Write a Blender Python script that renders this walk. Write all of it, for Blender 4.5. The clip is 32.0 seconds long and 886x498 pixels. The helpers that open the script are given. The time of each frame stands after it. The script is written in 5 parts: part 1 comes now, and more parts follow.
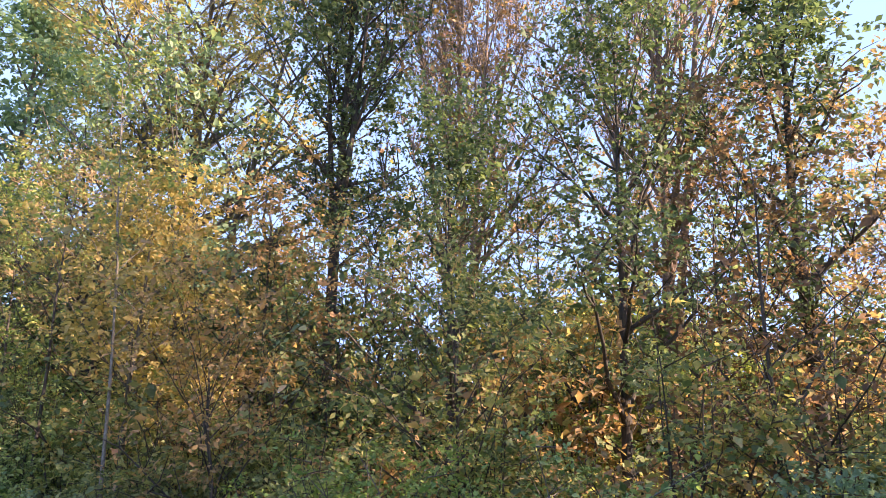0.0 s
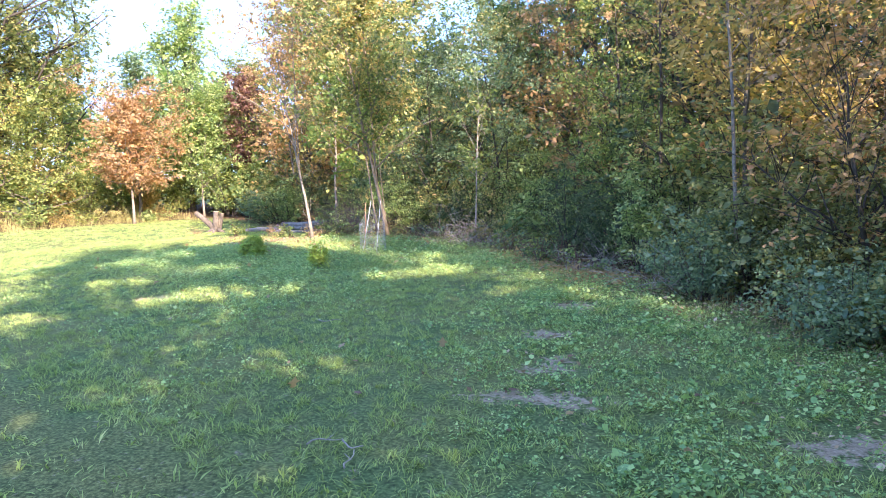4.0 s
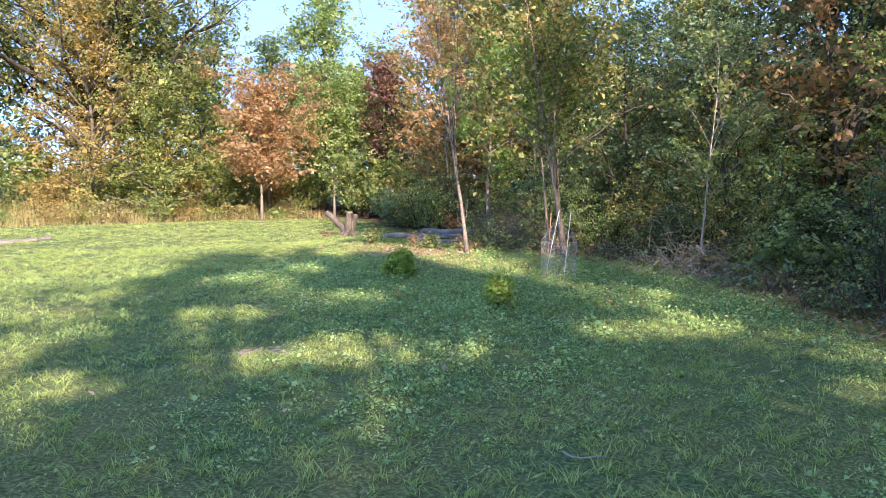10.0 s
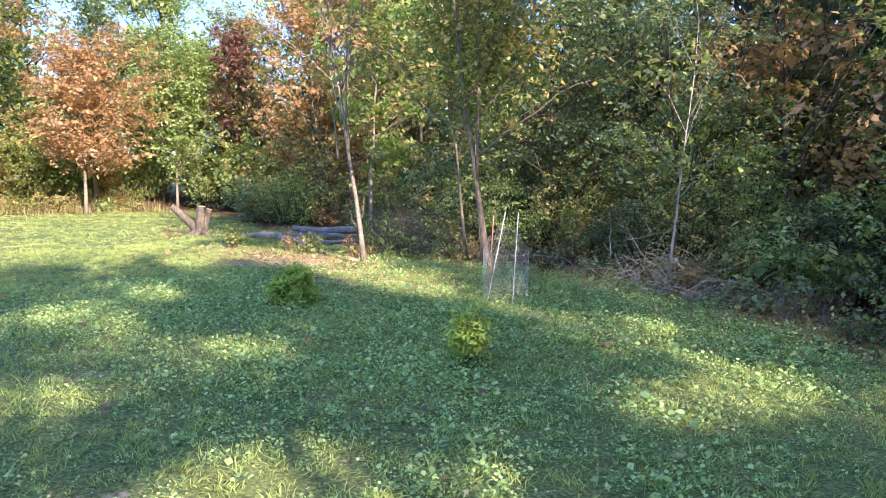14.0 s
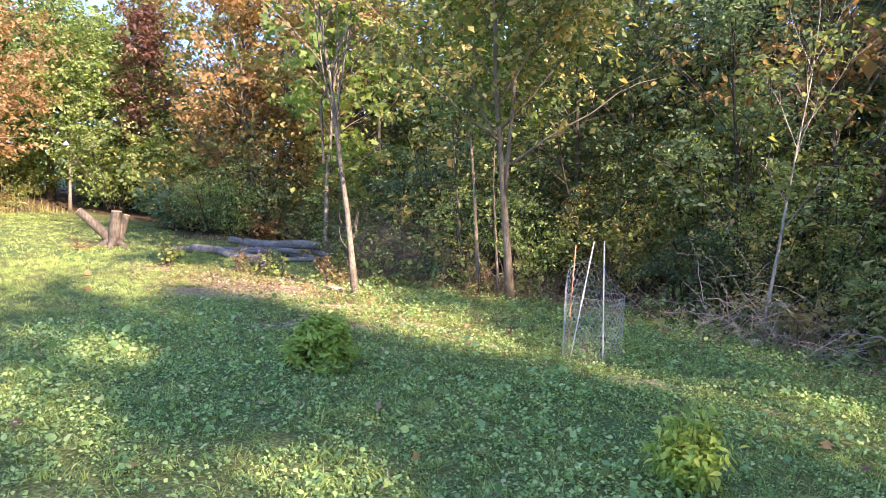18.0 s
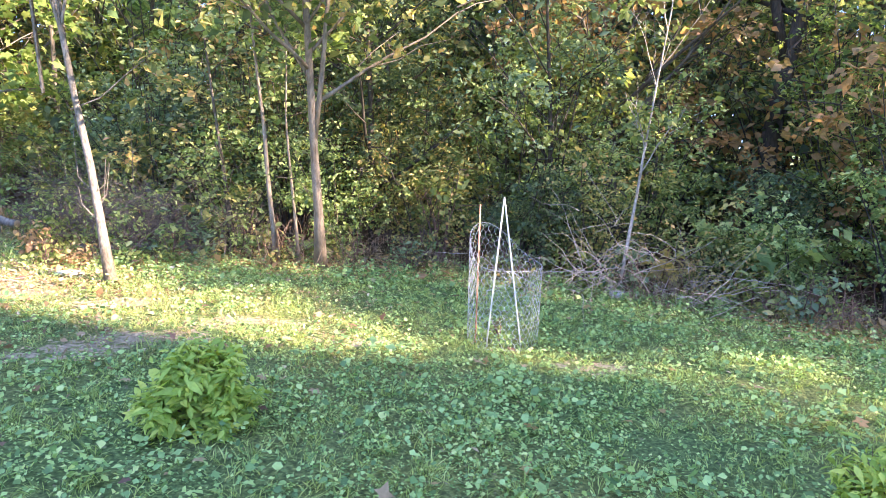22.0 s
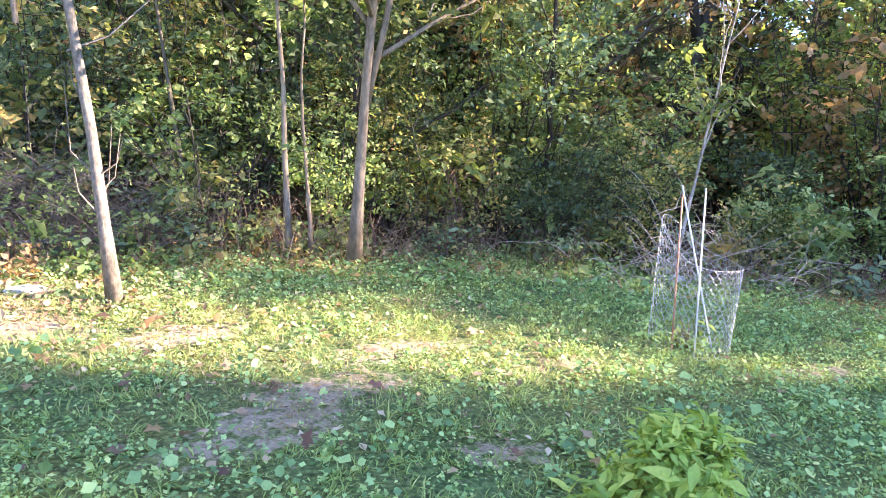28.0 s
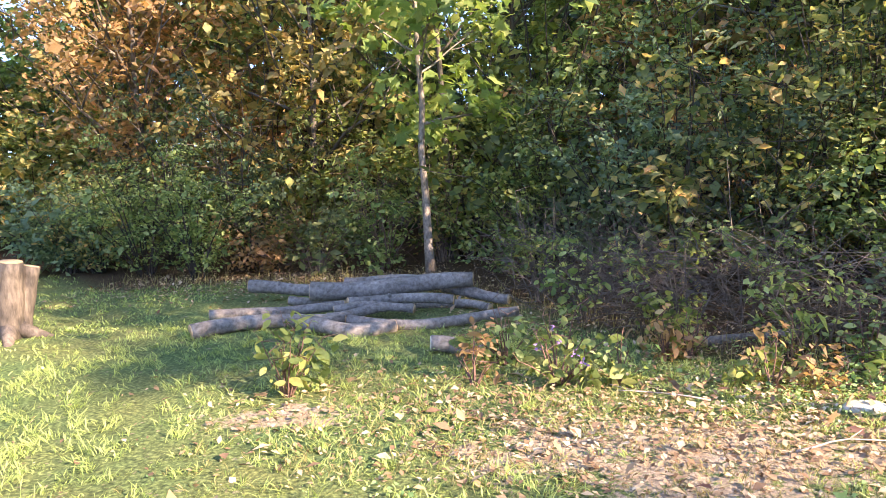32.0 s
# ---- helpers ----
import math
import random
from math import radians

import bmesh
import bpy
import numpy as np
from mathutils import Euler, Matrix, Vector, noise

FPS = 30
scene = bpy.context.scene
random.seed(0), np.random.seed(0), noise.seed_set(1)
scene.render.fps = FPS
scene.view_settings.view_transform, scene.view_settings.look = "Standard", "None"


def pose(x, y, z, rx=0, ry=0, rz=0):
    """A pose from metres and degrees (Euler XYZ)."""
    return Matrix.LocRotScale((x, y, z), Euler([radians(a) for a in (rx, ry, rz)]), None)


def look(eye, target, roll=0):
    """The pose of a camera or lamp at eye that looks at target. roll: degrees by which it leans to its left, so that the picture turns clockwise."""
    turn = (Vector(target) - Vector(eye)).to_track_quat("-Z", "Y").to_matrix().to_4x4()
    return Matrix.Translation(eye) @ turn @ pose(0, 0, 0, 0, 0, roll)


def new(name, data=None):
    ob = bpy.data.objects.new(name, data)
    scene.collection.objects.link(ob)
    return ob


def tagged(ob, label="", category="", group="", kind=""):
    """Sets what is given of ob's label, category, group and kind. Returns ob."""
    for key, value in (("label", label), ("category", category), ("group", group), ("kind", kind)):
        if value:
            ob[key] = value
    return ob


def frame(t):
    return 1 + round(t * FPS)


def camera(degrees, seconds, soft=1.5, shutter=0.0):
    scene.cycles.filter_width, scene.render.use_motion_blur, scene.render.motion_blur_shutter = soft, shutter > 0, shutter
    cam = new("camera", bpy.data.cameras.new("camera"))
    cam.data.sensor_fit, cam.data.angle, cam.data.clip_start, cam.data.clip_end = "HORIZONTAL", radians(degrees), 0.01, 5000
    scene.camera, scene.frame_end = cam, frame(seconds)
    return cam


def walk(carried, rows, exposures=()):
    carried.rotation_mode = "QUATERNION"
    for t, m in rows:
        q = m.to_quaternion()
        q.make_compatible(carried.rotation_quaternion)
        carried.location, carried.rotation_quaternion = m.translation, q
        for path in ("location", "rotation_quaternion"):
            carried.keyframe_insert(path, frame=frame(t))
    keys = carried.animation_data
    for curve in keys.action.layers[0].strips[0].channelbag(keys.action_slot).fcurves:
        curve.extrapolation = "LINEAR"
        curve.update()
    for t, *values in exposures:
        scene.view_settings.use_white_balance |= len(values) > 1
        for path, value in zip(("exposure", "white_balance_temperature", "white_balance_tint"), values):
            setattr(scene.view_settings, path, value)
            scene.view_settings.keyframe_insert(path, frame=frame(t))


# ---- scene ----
cam = camera(63.1, 32.0, 0.75)
METRES, EYE, TILT, LEAN, TURN = 19.7, 1.5, 0.0, 0.0, 0.0
EXPOSURES = [(0.0, 2.45, 6600, 28), (0.6, 2.05, 6700, 32), (1.3, 1.75, 6600, 35), (2.0, 1.7, 6600, 35), (3.0, 2.5, 6050, 25), (4.0, 2.9, 5850, 23), (8.0, 2.75, 5850, 22), (9.0, 2.5, 5900, 22), (10.0, 2.18, 5850, 22), (11.0, 2.4, 5850, 23), (13.0, 2.36, 5800, 23), (16.0, 2.55, 6100, 24), (17.5, 2.42, 6250, 24), (22.0, 3.3, 6150, 25), (27.0, 3.4, 5950, 26), (29.5, 3.05, 6250, 25), (32.0, 2.75, 6450, 24)]
ROWS = [
    (0.0, 0.0, 0.0, 0.0, -0.28, 14.6, -1.08),
    (0.5, -0.0001, -0.0016, 0.0006, 2.15, 18.04, -1.27),
    (1.0, -0.0007, -0.0019, 0.0024, 3.89, 20.54, -1.45),
    (1.5, -0.0003, -0.0026, 0.0026, 5.44, 21.56, -1.49),
    (2.0, -0.001, -0.0038, 0.0002, 9.81, 17.8, -0.39),
    (2.5, -0.0032, -0.0027, -0.0014, 19.12, 10.22, 1.61),
    (3.0, -0.0102, 0.0005, -0.0041, 28.72, 3.5, 1.76),
    (3.5, -0.0211, 0.0019, -0.0064, 36.54, -1.9, 1.43),
    (4.0, -0.0325, 0.0059, -0.0092, 42.62, -6.07, 1.55),
    (4.5, -0.0425, 0.0183, -0.0097, 45.9, -7.39, 1.05),
    (6.5, -0.0968, 0.0475, -0.0111, 48.47, -6.56, -1.65),
    (7.0, -0.115, 0.0538, -0.0128, 48.88, -6.96, -2.04),
    (7.5, -0.1295, 0.0597, -0.0137, 49.34, -7.22, -1.81),
    (8.0, -0.1446, 0.0703, -0.0137, 50.06, -7.11, -1.27),
    (8.5, -0.1628, 0.0774, -0.0126, 51.25, -6.58, -0.74),
    (9.0, -0.1837, 0.0843, -0.0125, 52.57, -5.82, -0.46),
    (9.5, -0.2023, 0.0974, -0.0122, 53.26, -5.41, -0.47),
    (10.0, -0.221, 0.1022, -0.0128, 52.24, -5.65, -0.63),
    (10.5, -0.2378, 0.1073, -0.0143, 50.96, -5.88, -0.79),
    (11.0, -0.2574, 0.1188, -0.0131, 49.5, -5.87, -0.8),
    (11.5, -0.2759, 0.124, -0.0126, 48.27, -5.78, -0.49),
    (12.0, -0.2961, 0.1333, -0.0131, 47.0, -5.82, -0.02),
    (12.5, -0.3126, 0.1468, -0.011, 45.64, -5.97, 0.45),
    (13.0, -0.3286, 0.1542, -0.0117, 43.92, -6.27, 0.38),
    (13.5, -0.3465, 0.1592, -0.0118, 41.59, -6.47, -0.22),
    (15.5, -0.4111, 0.1845, -0.0133, 38.15, -6.13, -3.01),
    (16.0, -0.4295, 0.1873, -0.0119, 38.98, -5.72, -3.14),
    (16.5, -0.4496, 0.186, -0.0119, 39.11, -5.51, -3.09),
    (17.0, -0.4662, 0.1945, -0.0113, 38.17, -5.28, -3.07),
    (17.5, -0.4806, 0.1992, -0.0102, 36.29, -5.14, -3.07),
    (18.0, -0.502, 0.2028, -0.0115, 31.46, -5.76, -3.33),
    (18.5, -0.5192, 0.2091, -0.0128, 26.74, -5.84, -3.65),
    (19.0, -0.5375, 0.2155, -0.012, 23.84, -5.09, -3.14),
    (19.5, -0.5558, 0.2146, -0.0119, 22.17, -6.31, -1.91),
    (20.0, -0.5675, 0.2231, -0.0136, 19.32, -7.44, -1.63),
    (20.5, -0.5784, 0.2323, -0.0146, 15.32, -8.2, -2.21),
    (21.0, -0.5925, 0.2388, -0.0151, 10.91, -8.55, -2.74),
    (21.5, -0.6073, 0.244, -0.0142, 7.21, -8.82, -2.97),
    (22.0, -0.62, 0.2546, -0.0139, 3.91, -9.29, -3.25),
    (22.5, -0.6349, 0.2593, -0.0152, 0.68, -10.21, -3.75),
    (23.0, -0.6481, 0.263, -0.0175, -2.84, -12.1, -4.43),
    (23.5, -0.6587, 0.271, -0.0173, -6.01, -13.56, -4.64),
    (24.0, -0.6728, 0.2773, -0.0185, -8.64, -14.25, -4.8),
    (24.5, -0.6894, 0.2822, -0.0189, -11.01, -14.66, -4.9),
    (26.5, -0.7354, 0.3156, -0.0226, -20.1, -12.73, -6.74),
    (27.0, -0.7429, 0.3215, -0.0216, -20.8, -11.76, -7.15),
    (27.5, -0.7546, 0.3237, -0.0215, -19.9, -11.07, -6.65),
    (28.0, -0.7684, 0.3245, -0.0207, -17.35, -10.85, -5.39),
    (28.5, -0.7828, 0.3305, -0.0215, -12.49, -10.76, -3.44),
    (29.0, -0.7975, 0.3375, -0.0209, -7.52, -10.66, -1.7),
    (29.5, -0.8165, 0.3421, -0.0216, -2.28, -10.47, -0.63),
    (30.0, -0.8317, 0.3491, -0.0223, 2.75, -10.5, 0.15),
    (30.5, -0.8468, 0.3613, -0.0211, 5.78, -9.86, 0.31),
    (31.0, -0.8649, 0.3702, -0.022, 5.63, -9.11, 0.08),
    (31.5, -0.8805, 0.3777, -0.0235, 8.65, -8.28, 0.91),
    (32.0, -0.8959, 0.3852, -0.0234, 13.38, -7.35, 1.49),
]
walk(cam, [(t, pose(0, 0, EYE, TILT, LEAN, TURN) @ pose(METRES * x, METRES * y, METRES * z, 90 + pitch, roll, yaw)) for t, x, y, z, yaw, pitch, roll in ROWS], EXPOSURES)

# ---- light ----
SUN_SLOPE, SUN_UP = -0.38, 27.0
sun_flat = Vector((1.0, SUN_SLOPE, 0.0)).normalized()
sun_way = sun_flat * math.cos(radians(SUN_UP)) + Vector((0, 0, math.sin(radians(SUN_UP))))
sun_data = bpy.data.lights.new("sun", "SUN")
sun_data.energy, sun_data.angle, sun_data.color = 3.15, radians(0.53), (1.0, 0.83, 0.58)
sun = new("sun", sun_data)
sun.matrix_world = look(sun_way * 60, (0, 0, 0))

world = bpy.data.worlds.new("sky")
scene.world = world
world.use_nodes = True
wn = world.node_tree.nodes
wn.clear()
sky_node = wn.new("ShaderNodeTexSky")
sky_node.sky_type = "NISHITA"
sky_node.sun_disc = False
sky_node.sun_elevation = radians(SUN_UP)
sky_node.sun_rotation = math.atan2(sun_way.x, sun_way.y)
sky_node.altitude, sky_node.air_density, sky_node.dust_density, sky_node.ozone_density = 2000, 0.4, 0.1, 2.0
sky_back = wn.new("ShaderNodeBackground")
sky_back.inputs["Strength"].default_value = 0.05
# Light scattered more than once, the same from all of the sky.
sky_soft = wn.new("ShaderNodeBackground")
sky_soft.inputs["Color"].default_value, sky_soft.inputs["Strength"].default_value = (0.38, 0.6, 1.0, 1.0), 0.27
sky_sum = wn.new("ShaderNodeAddShader")
sky_out = wn.new("ShaderNodeOutputWorld")
world.node_tree.links.new(sky_node.outputs["Color"], sky_back.inputs["Color"])
world.node_tree.links.new(sky_back.outputs["Background"], sky_sum.inputs[0])
world.node_tree.links.new(sky_soft.outputs["Background"], sky_sum.inputs[1])
world.node_tree.links.new(sky_sum.outputs["Shader"], sky_out.inputs["Surface"])
scene.view_settings.exposure = 0.0

# ---- materials ----
def material(name):
    m = bpy.data.materials.new(name)
    m.use_nodes = True
    m.node_tree.nodes.clear()
    return m, m.node_tree.nodes, m.node_tree.links


def ramp(nodes, stops):
    r = nodes.new("ShaderNodeValToRGB")
    while len(r.color_ramp.elements) < len(stops):
        r.color_ramp.elements.new(0.5)
    for e, (at, c) in zip(r.color_ramp.elements, stops):
        e.position, e.color = at, (*c, 1)
    return r


def noise_node(nodes, links, scale, detail=3.0, coord=None, rough=0.55):
    n = nodes.new("ShaderNodeTexNoise")
    n.inputs["Scale"].default_value, n.inputs["Detail"].default_value = scale, detail
    n.inputs["Roughness"].default_value = rough
    if coord is not None:
        links.new(coord, n.inputs["Vector"])
    return n


def mixed(nodes, links, factor, a, b, blend="MIX"):
    m = nodes.new("ShaderNodeMix")
    m.data_type, m.blend_type = "RGBA", blend
    for sock, v in ((m.inputs["Factor"], factor), (m.inputs["A"], a), (m.inputs["B"], b)):
        if hasattr(v, "links"):
            links.new(v, sock)
        elif isinstance(v, (int, float)):
            sock.default_value = v
        else:
            sock.default_value = (*v, 1)
    return m.outputs["Result"]


def leaf_material(name, stops, see_through=0.48, clump=1.6, gloss=0.5, patch=0.5):
    """Leaves: each one takes its own tone from the ramp, and tones drift over the crown."""
    m, nodes, links = material(name)
    geo = nodes.new("ShaderNodeNewGeometry")
    coord = nodes.new("ShaderNodeTexCoord")
    wide = noise_node(nodes, links, clump, 2.0, coord.outputs["Object"])
    near = noise_node(nodes, links, clump * 5.5, 2.0, coord.outputs["Object"])
    drift = nodes.new("ShaderNodeMix")
    drift.inputs["Factor"].default_value = 0.5
    links.new(wide.outputs["Fac"], drift.inputs["A"])
    links.new(near.outputs["Fac"], drift.inputs["B"])
    add = nodes.new("ShaderNodeMath")
    add.operation = "MULTIPLY_ADD"
    links.new(drift.outputs["Result"], add.inputs[0])
    add.inputs[1].default_value = 2.0 * patch
    shift = nodes.new("ShaderNodeMath")
    shift.operation = "MULTIPLY_ADD"
    links.new(geo.outputs["Random Per Island"], shift.inputs[0])
    shift.inputs[1].default_value = 1.0 - 0.6 * patch
    shift.inputs[2].default_value = -0.7 * patch
    links.new(shift.outputs[0], add.inputs[2])
    r = ramp(nodes, stops)
    links.new(add.outputs[0], r.inputs["Fac"])
    vein = noise_node(nodes, links, 60.0, 2.0, coord.outputs["Object"])
    col = mixed(nodes, links, 0.25, r.outputs["Color"], vein.outputs["Fac"], "OVERLAY")
    bs = nodes.new("ShaderNodeBsdfPrincipled")
    links.new(col, bs.inputs["Base Color"])
    bs.inputs["Roughness"].default_value = gloss
    bs.inputs["Specular IOR Level"].default_value = 0.28
    tr = nodes.new("ShaderNodeBsdfTranslucent")
    warm = mixed(nodes, links, 1.0, col, (1.0, 1.0, 0.75), "MULTIPLY")
    bright = mixed(nodes, links, 1.0, warm, (1.5, 1.5, 1.2), "MULTIPLY")
    links.new(bright, tr.inputs["Color"])
    mx = nodes.new("ShaderNodeMixShader")
    mx.inputs["Fac"].default_value = see_through
    links.new(bs.outputs[0], mx.inputs[1])
    links.new(tr.outputs[0], mx.inputs[2])
    out = nodes.new("ShaderNodeOutputMaterial")
    links.new(mx.outputs[0], out.inputs["Surface"])
    return m


def bark_material(name, dark, light, scale=9.0, stretch=0.18, bump=0.5):
    m, nodes, links = material(name)
    coord = nodes.new("ShaderNodeTexCoord")
    mp = nodes.new("ShaderNodeMapping")
    mp.inputs["Scale"].default_value = (1, 1, stretch)
    links.new(coord.outputs["Object"], mp.inputs["Vector"])
    fine = noise_node(nodes, links, scale * 5, 5.0, mp.outputs["Vector"], 0.65)
    wide = noise_node(nodes, links, scale * 0.5, 3.0, coord.outputs["Object"])
    r = ramp(nodes, [(0.3, dark), (0.7, light)])
    links.new(fine.outputs["Fac"], r.inputs["Fac"])
    col = mixed(nodes, links, 0.85, r.outputs["Color"], wide.outputs["Fac"], "OVERLAY")
    bs = nodes.new("ShaderNodeBsdfPrincipled")
    bs.inputs["Roughness"].default_value = 0.85
    links.new(col, bs.inputs["Base Color"])
    b = nodes.new("ShaderNodeBump")
    b.inputs["Strength"].default_value, b.inputs["Distance"].default_value = bump, 0.01
    links.new(fine.outputs["Fac"], b.inputs["Height"])
    links.new(b.outputs["Normal"], bs.inputs["Normal"])
    out = nodes.new("ShaderNodeOutputMaterial")
    links.new(bs.outputs[0], out.inputs["Surface"])
    return m


def plain_material(name, a, b, scale=20.0, rough=0.6, metal=0.0, bump=0.15):
    m, nodes, links = material(name)
    coord = nodes.new("ShaderNodeTexCoord")
    n1 = noise_node(nodes, links, scale, 4.0, coord.outputs["Object"])
    n2 = noise_node(nodes, links, scale * 0.2, 2.0, coord.outputs["Object"])
    r = ramp(nodes, [(0.3, a), (0.7, b)])
    links.new(n1.outputs["Fac"], r.inputs["Fac"])
    col = mixed(nodes, links, 0.4, r.outputs["Color"], n2.outputs["Fac"], "OVERLAY")
    bs = nodes.new("ShaderNodeBsdfPrincipled")
    links.new(col, bs.inputs["Base Color"])
    bs.inputs["Roughness"].default_value, bs.inputs["Metallic"].default_value = rough, metal
    bp = nodes.new("ShaderNodeBump")
    bp.inputs["Strength"].default_value, bp.inputs["Distance"].default_value = bump, 0.005
    links.new(n1.outputs["Fac"], bp.inputs["Height"])
    links.new(bp.outputs["Normal"], bs.inputs["Normal"])
    out = nodes.new("ShaderNodeOutputMaterial")
    links.new(bs.outputs[0], out.inputs["Surface"])
    return m


GREEN = leaf_material("leaf_green", [(0.0, (0.066, 0.105, 0.043)), (0.35, (0.171, 0.251, 0.096)), (0.7, (0.381, 0.457, 0.180)), (1.0, (0.740, 0.740, 0.370))])
DEEP = leaf_material("leaf_deep_green", [(0.0, (0.035, 0.058, 0.035)), (0.5, (0.093, 0.137, 0.074)), (1.0, (0.253, 0.300, 0.158))])
BLUE = leaf_material("leaf_blue_green", [(0.0, (0.079, 0.129, 0.090)), (0.5, (0.185, 0.267, 0.170)), (1.0, (0.414, 0.484, 0.270))])
LIME = leaf_material("leaf_yellow_green", [(0.0, (0.073, 0.112, 0.040)), (0.45, (0.206, 0.263, 0.087)), (0.8, (0.43, 0.43, 0.15)), (1.0, (0.6, 0.5, 0.19))])
GOLD = leaf_material("leaf_gold", [(0.0, (0.132, 0.142, 0.056)), (0.35, (0.326, 0.268, 0.11)), (0.7, (0.51, 0.39, 0.155)), (1.0, (0.53, 0.32, 0.15))])
WILLOW = leaf_material("leaf_olive", [(0.0, (0.06, 0.085, 0.04)), (0.4, (0.17, 0.2, 0.085)), (0.75, (0.36, 0.36, 0.15)), (1.0, (0.52, 0.43, 0.18))])
RUST = leaf_material("leaf_rust", [(0.0, (0.165, 0.11, 0.065)), (0.4, (0.38, 0.235, 0.135)), (0.75, (0.53, 0.345, 0.195)), (1.0, (0.52, 0.46, 0.21))])
TAN = leaf_material("leaf_tan", [(0.0, (0.135, 0.110, 0.056)), (0.4, (0.328, 0.221, 0.113)), (0.75, (0.531, 0.327, 0.171)), (1.0, (0.611, 0.304, 0.185))])
PLUM = leaf_material("leaf_plum", [(0.0, (0.08, 0.045, 0.048)), (0.5, (0.215, 0.115, 0.11)), (1.0, (0.42, 0.27, 0.19))])
MAPLE = leaf_material("leaf_maple_green", [(0.0, (0.09, 0.155, 0.045)), (0.5, (0.22, 0.31, 0.095)), (1.0, (0.43, 0.46, 0.15))])
RUSSET = leaf_material("leaf_russet", [(0.0, (0.05, 0.04, 0.028)), (0.5, (0.17, 0.1, 0.065)), (1.0, (0.34, 0.2, 0.12))])
MIXED = leaf_material("leaf_turning", [(0.0, (0.069, 0.107, 0.048)), (0.4, (0.180, 0.223, 0.087)), (0.7, (0.484, 0.433, 0.175)), (0.88, (0.703, 0.447, 0.216)), (1.0, (0.703, 0.298, 0.199))])
BUSH = leaf_material("leaf_bush", [(0.0, (0.185, 0.279, 0.065)), (0.5, (0.357, 0.467, 0.097)), (1.0, (0.665, 0.641, 0.156))], 0.35, 3.0)
WEED = leaf_material("leaf_weed", [(0.0, (0.07, 0.135, 0.055)), (0.4, (0.24, 0.38, 0.145)), (0.75, (0.45, 0.59, 0.225)), (1.0, (0.66, 0.68, 0.29))], 0.3, 1.2, 0.45, 0.4)
GRASS = leaf_material("grass_blade", [(0.0, (0.145, 0.215, 0.068)), (0.45, (0.325, 0.41, 0.13)), (0.8, (0.47, 0.54, 0.18)), (1.0, (0.62, 0.61, 0.27))], 0.3, 0.9, 0.5, 0.5)
STRAW = leaf_material("dry_grass", [(0.0, (0.135, 0.135, 0.049)), (0.5, (0.333, 0.294, 0.121)), (1.0, (0.499, 0.441, 0.206))], 0.25, 1.0, 0.7)
DEAD = leaf_material("fallen_leaf", [(0.0, (0.103, 0.060, 0.036)), (0.35, (0.276, 0.167, 0.097)), (0.65, (0.460, 0.323, 0.193)), (1.0, (0.713, 0.598, 0.435))], 0.1, 1.0, 0.7)
TWIG_BROWN = bark_material("twig_brown", (0.14, 0.09, 0.06), (0.36, 0.25, 0.18), 12.0, 0.5, 0.2)
BARK = bark_material("bark_grey_brown", (0.06, 0.048, 0.038), (0.2, 0.165, 0.13))
BARK_PALE = bark_material("bark_pale", (0.1, 0.082, 0.065), (0.36, 0.295, 0.24), 9.0, 0.5, 0.8)
BARK_TAN = bark_material("bark_tan", (0.14, 0.105, 0.08), (0.36, 0.28, 0.21), 8.0, 0.3)
BARK_DARK = bark_material("bark_dark", (0.025, 0.02, 0.017), (0.09, 0.07, 0.055))
LOGBARK = bark_material("log_bark", (0.11, 0.092, 0.08), (0.33, 0.29, 0.26), 5.0, 1.0, 0.6)
CANE = bark_material("cane_pale", (0.26, 0.19, 0.15), (0.6, 0.49, 0.41), 12.0, 0.5, 0.2)
TWIG = bark_material("twig_grey", (0.24, 0.19, 0.16), (0.55, 0.47, 0.41), 12.0, 0.5, 0.2)
STUMP = bark_material("bark_stump", (0.06, 0.047, 0.038), (0.19, 0.15, 0.12), 6.0, 0.25)
TWIG_DARK = bark_material("twig_grey_brown", (0.065, 0.05, 0.04), (0.21, 0.165, 0.135), 12.0, 0.5, 0.2)
STALK = bark_material("stalk_red_brown", (0.09, 0.045, 0.035), (0.26, 0.15, 0.11), 12.0, 0.5, 0.2)
CUTWOOD = plain_material("cut_wood", (0.42, 0.27, 0.14), (0.62, 0.45, 0.27), 30.0, 0.8)
CUTPALE = plain_material("cut_wood_pale", (0.7, 0.62, 0.5), (0.85, 0.78, 0.66), 30.0, 0.8)
ROCK = plain_material("rock", (0.4, 0.41, 0.43), (0.62, 0.62, 0.64), 25.0, 0.85, 0.0, 0.5)
PALEROCK = plain_material("rock_pale", (0.34, 0.34, 0.28), (0.54, 0.53, 0.46), 25.0, 0.85, 0.0, 0.5)
EDGESTONE = plain_material("rock_brown", (0.15, 0.125, 0.1), (0.3, 0.255, 0.21), 25.0, 0.9, 0.0, 0.5)
STAKE = plain_material("stake_grey", (0.5, 0.5, 0.48), (0.72, 0.72, 0.7), 40.0, 0.5)
ORANGE = plain_material("stake_orange", (0.45, 0.17, 0.08), (0.62, 0.32, 0.2), 40.0, 0.5)
WIRE = plain_material("wire_galvanised", (0.4, 0.41, 0.45), (0.6, 0.61, 0.66), 60.0, 0.45, 0.5)
PETAL = plain_material("petal_violet", (0.26, 0.13, 0.38), (0.42, 0.26, 0.52), 40.0, 0.6)


